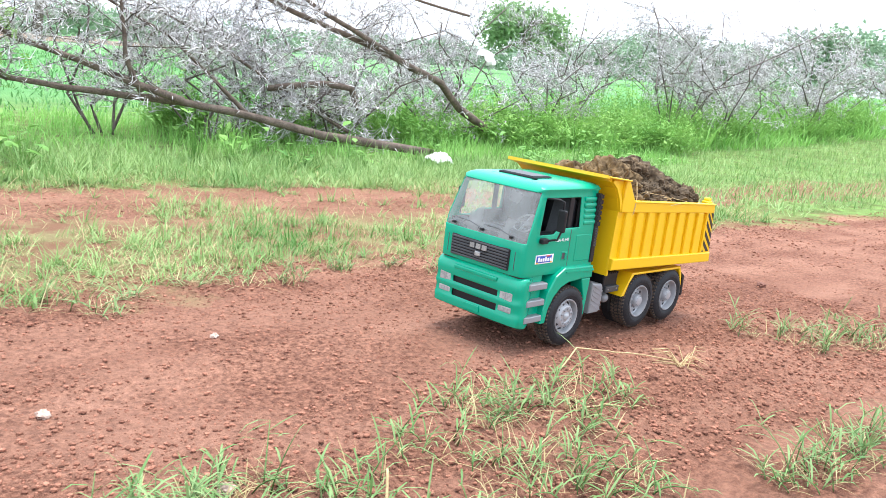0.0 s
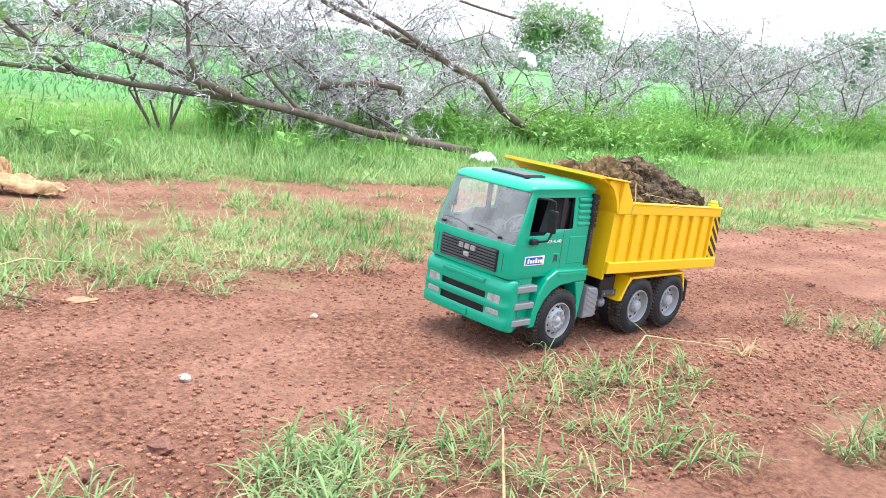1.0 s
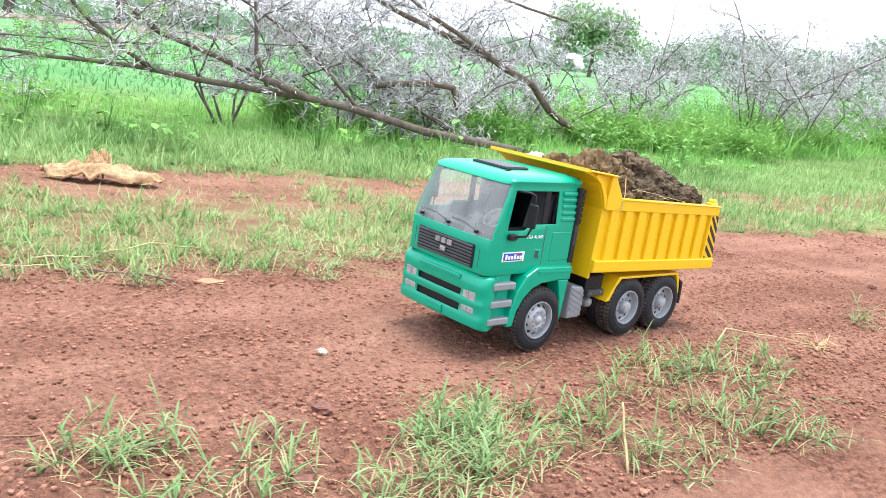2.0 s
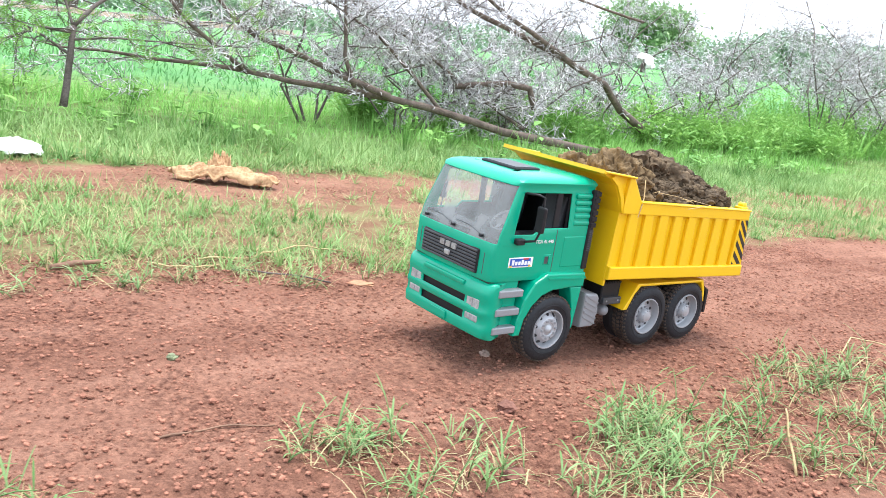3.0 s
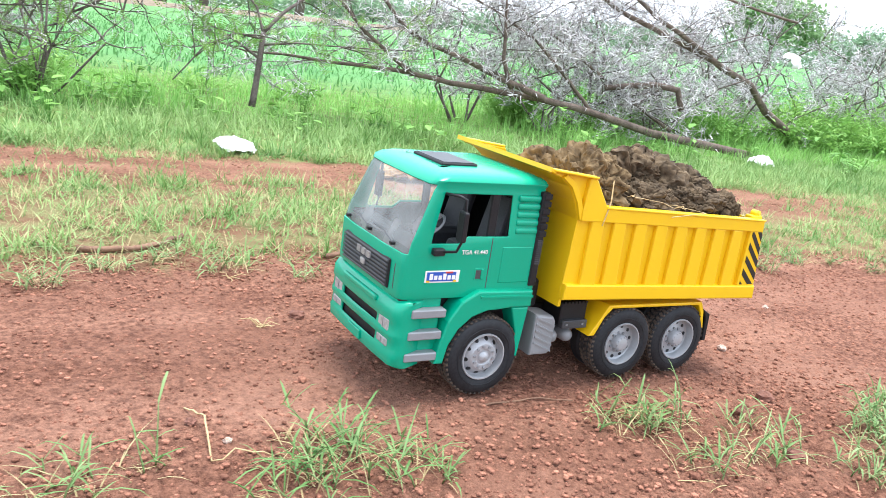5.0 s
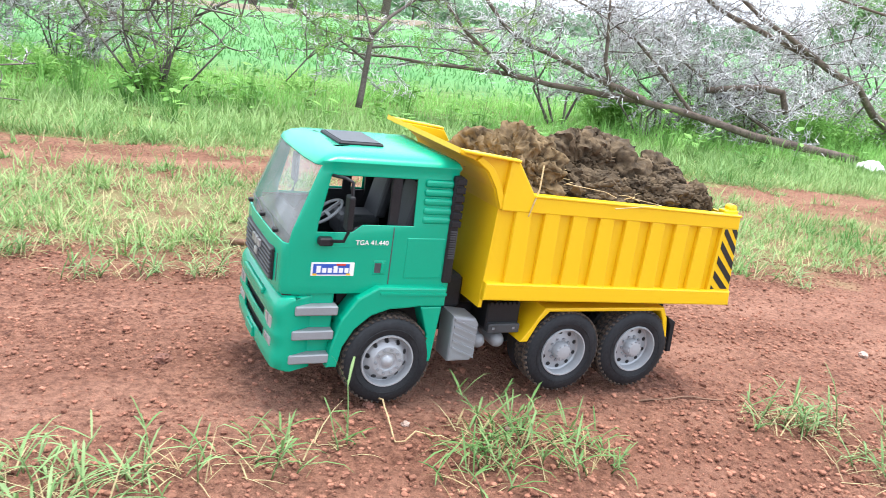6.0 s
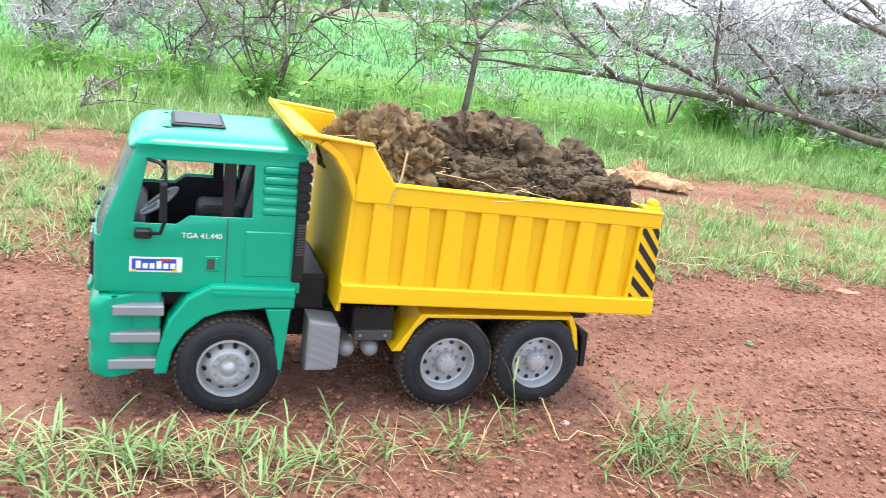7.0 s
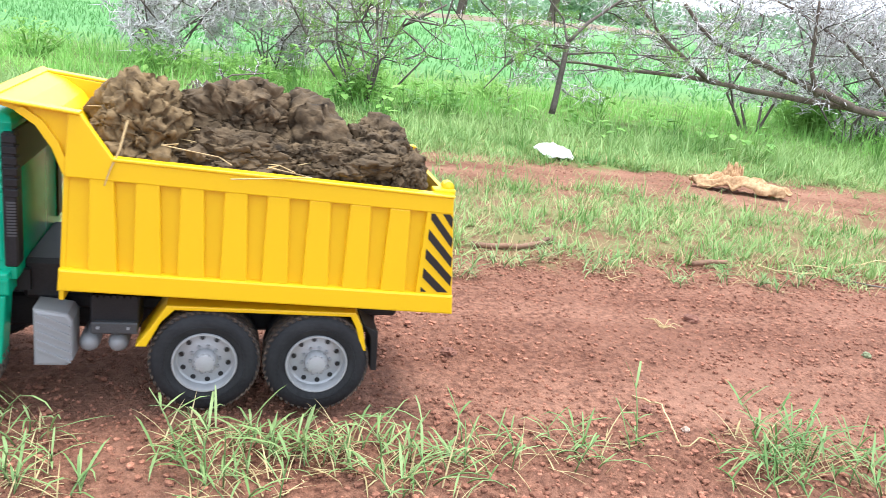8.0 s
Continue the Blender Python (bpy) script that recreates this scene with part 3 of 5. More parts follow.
    add_box(bm, -0.07, 0.285, -0.024, 0.024, 0.044, 0.068, 0.002, 1)
    add_box(bm, 0.048, 0.30, -0.029, 0.029, 0.060, 0.0705, 0.002, 1)
    for x in (0, 0.1624, 0.2382):
        add_box(bm, x - 0.005, x + 0.005, -0.05, 0.05, 0.031, 0.040)
    add_box(bm, 0.044, 0.070, -0.045, 0.045, 0.072, 0.100, 0.003, 1)
    add_box(bm, -0.04, 0.05, -0.050, 0.050, 0.080, 0.094)
    part("chassis", bm, BLACK, T, "black chassis frame")
    # tipping bed
    W = 0.0720
    fl = prism([(0.0725, 0.0865), (0.327, 0.0782), (0.327, 0.0822), (0.0725, 0.0905)], -W + 0.001, W - 0.001)
    bed = part("tipping_bed", fl, YELLOW, T, "bright yellow plastic tipping bed")
    side = [(0.0717, 0.0860), (0.3300, 0.0775), (0.3215, 0.1614), (0.1046, 0.1713), (0.0863, 0.1975), (0.0360, 0.2030), (0.0368, 0.2004), (0.0500, 0.1972), (0.0610, 0.1895), (0.0700, 0.1760), (0.0760, 0.1600)]
    lowz = lambda x: 0.0860 - (x - 0.0717) * 0.0329
    topz = lambda x: 0.1713 - (x - 0.1046) * 0.0456
    for sgn in (-1, 1):
        ys = lambda a, b: (sgn * a, sgn * b) if sgn > 0 else (-b, -a)
        part("side_wall", prism(side, *ys(W - 0.0025, W), 0.0005), YELLOW, bed)
        rail = [(0.0717, 0.0860), (0.3300, 0.0775), (0.3286, 0.0915), (0.0727, 0.1005)]
        part("lower_rail", prism(rail, *ys(W - 0.001, W + 0.0062), 0.0014), YELLOW, bed)
        top = [(0.0772, 0.1595), (0.3223, 0.1500), (0.3213, 0.1622), (0.1050, 0.1720), (0.0867, 0.1982), (0.0795, 0.1990), (0.0770, 0.168)]
        part("upper_rail", prism(top, *ys(W - 0.001, W + 0.0050), 0.0010), YELLOW, bed)
        part("wing_rim", prism([(0.0360, 0.2030), (0.0863, 0.1980), (0.0863, 0.2000), (0.0355, 0.2052)], *ys(W - 0.002, W + 0.0075), 0.0007), YELLOW, bed)
        part("rim_bead", prism([(0.1040, 0.1710), (0.3217, 0.1612), (0.3217, 0.1632), (0.1045, 0.1732)], *ys(W - 0.003, W + 0.0062), 0.0007), YELLOW, bed)
        curve = [(0.0500, 0.1972), (0.0610, 0.1895), (0.0700, 0.1760), (0.0760, 0.1600)]
        part("gusset", prism(curve + [(x + 0.0042, z + 0.0030) for x, z in curve[::-1]], *ys(W - 0.001, W + 0.0036), 0.0004), YELLOW, bed)
        for k in range(8):
            x = 0.0975 + 0.0268 * k
            lo, hi = lowz(x) + 0.0135, topz(x) - 0.0112
            part("side_rib", prism([(x - 0.0080, lo), (x + 0.0095, lo - 0.0003), (x + 0.0075, hi), (x - 0.0068, hi + 0.0003)], *ys(W - 0.001, W + 0.0044), 0.0012), YELLOW, bed)
        part("end_post", prism([(0.3020, lowz(0.302) + 0.0135), (0.3285, lowz(0.328) + 0.0135), (0.3222, 0.1520), (0.3040, 0.1528)], *ys(W - 0.001, W + 0.0044), 0.0007), YELLOW, bed)
        bm = bmesh.new()
        # slanting warning bars, clipped to the post
        x_l = lambda z: 0.3060 + (z - 0.094) * 0.028
        x_r = lambda z: 0.3268 - (z - 0.094) * 0.095
        for k in range(7):
            z0 = 0.0700 + 0.0140 * k
            lo, hi = 0.0935, 0.1500
            poly = [(x_l(z0), z0 + 0.0200), (x_r(z0), z0), (x_r(z0), z0 + 0.0070), (x_l(z0), z0 + 0.0270)]
            pts = clip_z(clip_z(poly, lo, 1), hi, -1)
            if len(pts) > 2:
                prism(pts, *ys(W + 0.0040, W + 0.0048), bm=bm)
        part("warning_stripes", bm, STRIPE, bed, "black slanting warning stripes")
        hb = part("tailgate_hinge", box(0.308, 0.3235, *ys(W - 0.011, W - 0.001), 0.1615, 0.1660, 0.0012, 2), YELLOW, bed)
        bm = bmesh.new()
        lathe([(0.0001, 0.0), (0.0036, 0.0), (0.004, 0.001), (0.004, 0.008), (0.0001, 0.009)], 14, bm=bm)
        for v in bm.verts:
            v.co.y = sgn * (W - 0.011 + v.co.y)
        kn = part("hinge_knob", bm, YELLOW, hb, "", True)
        kn.location = (0.3185, 0, 0.1670)
    part("front_wall", prism([(0.0717, 0.0780), (0.0747, 0.0780), (0.0790, 0.1605), (0.0725, 0.1775), (0.0630, 0.1915), (0.0510, 0.1995), (0.0345, 0.2045), (0.0338, 0.2022), (0.0495, 0.1970), (0.0605, 0.1893), (0.0695, 0.1758), (0.0757, 0.1600)], -W - 0.0005, W + 0.0005, 0.0004), YELLOW, bed)
    part("visor_lip", prism([(0.0325, 0.2025), (0.0375, 0.2010), (0.0378, 0.2045), (0.0330, 0.2065)], -W - 0.007, W + 0.007, 0.0008), YELLOW, bed)
    part("tailgate", prism([(0.3275, 0.0785), (0.3305, 0.0785), (0.3225, 0.1605), (0.3195, 0.1605)], -W + 0.003, W - 0.003, 0.0005), YELLOW, bed)
    # seat the cab and its fittings on the frame
    for ob in T.children:
        if ob is not bed:
            if ob.location.length > 0:
                ob.location.z = ob.location.z * 1.0157 - 0.006
            else:
                for v in ob.data.vertices:
                    v.co.z = v.co.z * 1.0157 - 0.006
                for c in ob.children:
                    for v in c.data.vertices:
                        v.co.z = v.co.z * 1.0157 - 0.006
    wheels = []
    for x, front in ((0, True), (0.1624, False), (0.2382, False)):
        for near in (True, False):
            wheels.append(wheel(T, x, -0.0712 if near else 0.0712, near, front))
    return T, wheels


truck, wheels = toy_truck()


# ---- the load ----
def clod(V, F, c, r, seed, sub=4, rough=0.35, squash=(1, 1, 1)):
    bm = bmesh.new()
    bmesh.ops.create_icosphere(bm, subdivisions=sub, radius=1)
    base = len(V)
    o = Vector((seed * 7.3, seed * 3.1, seed * 1.7))
    for v in bm.verts:
        d = v.co.normalized()
        f = noise.voronoi(d * 2.0 + o)[0]
        g = noise.voronoi(d * 6.5 + o)[0]
        k = 1 + rough * (0.8 * noise.noise(d * 1.5 + o) + 0.95 * min(0.4, f[1] - f[0]) + 0.26 * min(0.3, g[1] - g[0]) - 0.35 + 0.14 * noise.noise(d * 9 + o) + 0.10 * noise.noise(d * 21 + o) + 0.06 * noise.noise(d * 43 + o))
        V.append(Vector((c[0] + d.x * k * r * squash[0], c[1] + d.y * k * r * squash[1], c[2] + d.z * k * r * squash[2])))
    bm.verts.index_update()
    for f in bm.faces:
        F.append(tuple(base + v.index for v in f.verts))
    bm.free()


def lump(V, F, c, r, seed, squash):
    """An angular torn lump of damp soil: broken faces, cracks and crumbs."""
    rng = random.Random(seed * 13)
    cuts = []
    for k in range(12):
        n = Vector((rng.gauss(0, 1), rng.gauss(0, 1), rng.gauss(0, 1))).normalized()
        cuts.append((n, rng.uniform(0.72, 1.0)))
    bm = bmesh.new()
    bmesh.ops.create_icosphere(bm, subdivisions=6 if c[1] < 0.005 else 5, radius=1)
    base = len(V)
    o = Vector((seed * 7.3, seed * 3.1, seed * 1.7))
    for v in bm.verts:
        d = v.co.normalized()
        w = d + 0.16 * noise.noise_vector(d * 2.2 + o) + 0.05 * noise.noise_vector(d * 7 + o)
        k = 1.22
        for n, h in cuts:
            e = w.dot(n)
            if e > 0.3:
                k = min(k, h / e)
        f = noise.voronoi(d * 3.2 + o)[0]
        crack = max(0.0, 1 - (f[1] - f[0]) / 0.13)
        tear = abs(noise.noise(d * 4 + o))
        k += 0.13 * noise.noise(d * 2.6 + o) - 0.15 * crack + 0.10 * tear
        e = d * k + 0.10 * noise.noise_vector(d * 5 + o) + 0.050 * noise.noise_vector(d * 11 + o) + 0.034 * noise.noise_vector(d * 23 + o) + 0.028 * noise.noise_vector(d * 45 + o)
        V.append(Vector((c[0] + e.x * r * squash[0], c[1] + e.y * r * squash[1], c[2] + e.z * r * squash[2])))
    bm.verts.index_update()
    for f in bm.faces:
        F.append(tuple(base + v.index for v in f.verts))
    bm.free()


def soil_load():
    L = tagged(new("soil_load"), "heap of damp dark brown clods of soil in the truck bed", "soil")
    rng = random.Random(4)
    big = [((0.116, -0.026, 0.176), 0.038, (0.95, 1.0, 0.98), TURF), ((0.108, 0.030, 0.178), 0.034, (0.95, 1.0, 1.0), TURF), ((0.182, -0.004, 0.184), 0.037, (1.0, 1.1, 0.86), SOIL),
           ((0.174, -0.047, 0.169), 0.026, (1.6, 0.75, 0.70), SOIL), ((0.224, 0.008, 0.179), 0.033, (1.1, 1.1, 0.9), SOIL), ((0.246, -0.041, 0.167), 0.028, (1.35, 0.85, 0.78), SOIL),
           ((0.270, 0.000, 0.172), 0.027, (1.0, 1.2, 0.95), SOIL), ((0.291, -0.034, 0.160), 0.022, (1.0, 1.0, 1.0), SOIL), ((0.225, 0.045, 0.160), 0.024, (1.4, 0.9, 0.85), SOIL),
           ((0.165, 0.046, 0.172), 0.028, (1.2, 0.85, 0.9), SOIL), ((0.280, 0.044, 0.152), 0.022, (1.2, 0.9, 0.85), SOIL), ((0.140, 0.000, 0.166), 0.030, (1.0, 1.2, 0.9), SOIL), ((0.208, -0.034, 0.164), 0.024, (1.1, 1.0, 0.9), SOIL)]
    for k, (c, r, q, mat) in enumerate(big):
        V, F = [], []
        lump(V, F, c, r, k + 1, q)
        obj("clod", V, F, mat, L, "straw-bound light brown clod" if mat is TURF else "", smooth=True)
    V, F = [], []
    for k in range(110):
        x = rng.uniform(0.15, 0.295)
        y = rng.uniform(-0.062, 0.062)
        top = 0.192 - (x - 0.09) * 0.13 - abs(y) * 0.25
        clod(V, F, (x, y, top + rng.uniform(-0.012, 0.007)), rng.uniform(0.002, 0.0075), k + 50, 2, 0.9)
    cr = obj("soil_crumbs", V, F, SOIL, L)
    cr["kind"] = "stuff"
    fill = prism([(0.080, 0.092), (0.318, 0.084), (0.312, 0.150), (0.10, 0.166), (0.080, 0.166)], -0.069, 0.069)
    part("soil_bulk", fill, SOIL, L)
    for k in range(11):
        V, F = [], []
        x, y = rng.uniform(0.10, 0.29), rng.uniform(-0.068, 0.0)
        z = 0.20 - (x - 0.09) * 0.13 - abs(y) * 0.22
        a = rng.uniform(0, 6.28)
        pts = [(x + 0.011 * i * math.cos(a + 0.3 * i * rng.uniform(-1, 1)), y + 0.006 * i * math.sin(a), z + 0.004 * math.sin(i * 1.1)) for i in range(5)]
        add_tube(V, F, pts, [0.00035] * 5, 4)
        obj("straw", V, F, STRAW, L, "dry straw stalk")
    V, F = [], []
    add_tube(V, F, [(0.112, -0.070, 0.196), (0.108, -0.076, 0.178), (0.103, -0.0785, 0.166), (0.100, -0.0790, 0.156)], [0.0007, 0.0007, 0.0006, 0.0004], 4)
    obj("straw", V, F, STRAW, L, "dry straw stalk")
    return L


load = soil_load()


# ---- ground ----
def wobble(x, y, s=1.0):
    return noise.noise(Vector((x * s, y * s, 3.7)))


def ground_material():
    """Red laterite on the road, brown earth under the verge, green crop far off, all by place and noise."""
    m = bpy.data.materials.new("red_earth_and_field")
    m.use_nodes = True
    n, l = m.node_tree.nodes, m.node_tree.links
    b = n["Principled BSDF"]
    b.inputs["Roughness"].default_value = 0.95
    b.inputs["Specular IOR Level"].default_value = 0.15
    tc = n.new("ShaderNodeTexCoord")

    def tex(scale, detail=6, rough=0.6):
        t = n.new("ShaderNodeTexNoise")
        t.inputs["Scale"].default_value, t.inputs["Detail"].default_value, t.inputs["Roughness"].default_value = scale, detail, rough
        l.new(tc.outputs["Object"], t.inputs["Vector"])
        return t.outputs["Fac"]

    def fit_range(v, a, b_, c=0.0, d=1.0):
        r = n.new("ShaderNodeMapRange")
        for key, q in zip(("From Min", "From Max", "To Min", "To Max"), (a, b_, c, d)):
            r.inputs[key].default_value = q
        l.new(v, r.inputs["Value"])
        return r.outputs[0]

    def mix(f, a, b_):
        x = n.new("ShaderNodeMix")
        x.data_type = "RGBA"
        l.new(f, x.inputs["Factor"])
        for key, q in (("A", a), ("B", b_)):
            if isinstance(q, tuple):
                x.inputs[key].default_value = (*q, 1)
            else:
                l.new(q, x.inputs[key])
        return x.outputs["Result"]

    def math_node(op, a, b_):
        x = n.new("ShaderNodeMath")
        x.operation = op
        for k, q in enumerate((a, b_)):
            if isinstance(q, (int, float)):
                x.inputs[k].default_value = q
            else:
                l.new(q, x.inputs[k])
        return x.outputs[0]
    sep = n.new("ShaderNodeSeparateXYZ")
    l.new(tc.outputs["Object"], sep.inputs[0])
    # dark end of the fine mottling puts crevice shade into the soil colour
    soil = mix(fit_range(tex(150, 8, 0.75), 0.38, 0.62), (0.108, 0.043, 0.029), (0.410, 0.198, 0.130))
    patch = mix(fit_range(tex(5.5, 5), 0.4, 0.62), soil, (0.420, 0.220, 0.152))
    light = n.new("ShaderNodeMix")
    light.data_type = "RGBA"
    light.inputs["Factor"].default_value = 0.55
    l.new(soil, light.inputs["A"])
    l.new(patch, light.inputs["B"])
    # long streaks left by wheels
    mp = n.new("ShaderNodeMapping")
    mp.inputs["Scale"].default_value = (0.9, 9.0, 1.0)
    l.new(tc.outputs["Object"], mp.inputs["Vector"])
    streak = n.new("ShaderNodeTexNoise")
    streak.inputs["Scale"].default_value, streak.inputs["Detail"].default_value = 1.3, 5
    l.new(mp.outputs[0], streak.inputs["Vector"])
    band = n.new("ShaderNodeMix")
    band.data_type = "RGBA"
    band.blend_type = "MULTIPLY"
    band.inputs["Factor"].default_value = 1.0
    l.new(light.outputs["Result"], band.inputs["A"])
    l.new(mix(fit_range(streak.outputs["Fac"], 0.35, 0.65), (0.80, 0.75, 0.73), (1.10, 1.12, 1.12)), band.inputs["B"])
    road = band.outputs["Result"]
    verge = mix(fit_range(tex(14, 6), 0.42, 0.6), (0.24, 0.125, 0.075), (0.27, 0.23, 0.11))
    yv = math_node("ADD", sep.outputs[1], math_node("MULTIPLY", math_node("SUBTRACT", tex(3.5, 5), 0.5), 0.6))
    near_verge = fit_range(math_node("SUBTRACT", yv, math_node("MULTIPLY", fit_range(sep.outputs[0], 0.6, 1.6), 0.09)), 0.96, 1.05)
    track = math_node("MULTIPLY", fit_range(yv, 1.38, 1.48), fit_range(yv, 1.86, 1.76))
    mask = math_node("SUBTRACT", near_verge, math_node("MULTIPLY", track, 0.9))
    bank = mix(fit_range(tex(11, 5), 0.4, 0.62), (0.13, 0.16, 0.05), (0.20, 0.33, 0.09))
    verge = mix(fit_range(yv, 1.78, 1.95), verge, bank)
    far_side = mix(fit_range(sep.outputs[0], 1.9, 3.0), verge, bank)
    col = mix(mask, road, far_side)
    field = mix(fit_range(tex(0.7, 5), 0.35, 0.65), (0.10, 0.26, 0.085), (0.155, 0.33, 0.12))
    col = mix(fit_range(yv, 3.6, 5.0), col, field)
    l.new(col, b.inputs["Base Color"])
    bp = n.new("ShaderNodeBump")
    bp.inputs["Strength"].default_value, bp.inputs["Distance"].default_value = 1.0, 0.007
    l.new(math_node("ADD", tex(130, 8, 0.7), math_node("MULTIPLY", tex(420, 4), 0.6)), bp.inputs["Height"])
    l.new(bp.outputs[0], b.inputs["Normal"])
    return m


def relief(x, y):
    """Small bumps of the loose surface; flatter in the wheel ruts."""
    rut = math.exp(-((y - 0.60) / 0.07) ** 2) + math.exp(-((y - 0.78) / 0.09) ** 2)
    fine = 0.0
    if 0.2 < y < 1.1 and -1.2 < x < 1.8:
        f = noise.voronoi(Vector((x * 130, y * 130, 1.0)))[0]
        fine = 0.0048 * (0.45 - f[0]) * ease(-0.45, 0.2, wobble(x, y, 8)) + 0.0020 * wobble(x, y, 160)
    return fine * (1 - 0.45 * min(1, rut)) + 0.007 * wobble(x, y, 3.0) + (0.0042 * wobble(x, y, 13) + 0.0028 * wobble(x, y, 34) + 0.0014 * wobble(x, y, 75)) * (1 - 0.6 * min(1, rut)) - 0.002 * min(1, rut)


def ground():
    def axis(bits):
        out = [bits[0][0]]
        for a, b_, step in bits:
            k = max(1, round((b_ - a) / step))
            out += [a + (b_ - a) * (i + 1) / k for i in range(k)]
        return out
    xs = axis([(-4000, -400, 900), (-400, -40, 60), (-40, -6, 4), (-6, -1.4, 0.25), (-1.4, -1.05, 0.014), (-1.05, 1.2, 0.0052), (1.2, 2.4, 0.014), (2.4, 5, 0.05), (5, 14, 0.4), (14, 60, 5), (60, 500, 60), (500, 4000, 900)])
    ys = axis([(-4000, -400, 900), (-400, -40, 60), (-40, -4, 4), (-4, 0.15, 0.3), (0.15, 0.32, 0.012), (0.32, 1.0, 0.0052), (1.0, 1.15, 0.012), (1.15, 2.2, 0.03), (2.2, 6, 0.15), (6, 20, 1), (20, 80, 8), (80, 500, 60), (500, 4000, 900)])
    V = []
    for y in ys:
        for x in xs:
            z = land(x, y)
            if -2 < x < 6 and -1 < y < 6:
                z += relief(x, y) * ease(0.0, 0.5, 6 - y) * ease(-2, -1.4, x) * ease(-6, -4, -x)
            V.append((x, y, z))
    nx = len(xs)
    F = [(j * nx + i, j * nx + i + 1, (j + 1) * nx + i + 1, (j + 1) * nx + i) for j in range(len(ys) - 1) for i in range(nx - 1)]
    g = obj("ground", V, F, ground_material(), smooth=True)
    return tagged(g, "red laterite dirt road with grassy verges and green field", "ground", kind="structure")


ground()


def surface(x, y):
    z = land(x, y)
    if -2 < x < 6 and -1 < y < 6:
        z += relief(x, y) * ease(0.0, 0.5, 6 - y) * ease(-2, -1.4, x) * ease(-6, -4, -x)
    return z


def gravel():
    """Loose lumps of laterite strewn over the road."""
    rng = random.Random(11)
    shapes = []
    for k in range(11):
        bm = bmesh.new()
        if k < 3:
            bmesh.ops.create_icosphere(bm, subdivisions=1, radius=1)
        else:
            bmesh.ops.create_cone(bm, segments=4, radius1=1, radius2=0.62, depth=1.1, cap_ends=True)
        P = np.array([v.co * (1 + 0.35 * noise.noise(v.co * 1.7 + Vector((k * 5, 0, 0)))) for v in bm.verts]) * np.array([1, 0.85, 0.62])
        bm.verts.index_update()
        bmesh.ops.delete(bm, geom=[f for f in bm.faces if f.normal.z < -0.7], context="FACES_ONLY")
        bmesh.ops.triangulate(bm, faces=bm.faces)
        shapes.append((P, np.array([[v.index for v in f.verts] for f in bm.faces])))
        bm.free()
    VV, FF, base = [], [], 0
    for k in range(76000):
        x, y = rng.uniform(-1.05, 1.45), 0.30 + 0.76 * rng.random()
        if k % 14 == 0:
            x, y = rng.uniform(-1.2, 1.8), rng.uniform(1.45, 1.85)
        if k % 9 == 0:
            x, y = rng.uniform(1.5, 4.2), rng.uniform(0.2, 1.15)
        rut = math.exp(-((y - 0.62) / 0.04) ** 2) + math.exp(-((y - 0.80) / 0.07) ** 2)
        if rng.random() < 0.5 * rut or (wobble(x, y, 5) < -0.1 and rng.random() < 0.4):
            continue
        big = rng.random() ** 4
        r = 0.0011 + 0.0018 * big + (0.003 * rng.random() if k % 170 == 0 else 0)
        if y < 0.56:
            r *= 1.15
        if x > 1.7:
            r *= 1.5
        P, Q = shapes[rng.randint(0, 2) if r > 0.002 else 3 + k % 8]
        a = rng.uniform(0, 6.28)
        c, s = math.cos(a), math.sin(a)
        R = np.array([[c, -s, 0], [s, c, 0], [0, 0, 1]])
        VV.append((P * r) @ R.T + np.array([x, y, surface(x, y) + r * 0.35]))
        FF.append(Q + base)
        base += len(P)
    g = obj("gravel", np.concatenate(VV).tolist(), np.concatenate(FF).tolist(), GRAVEL)
    tagged(g, "loose red laterite gravel on the dirt road", "gravel", kind="stuff")


gravel()


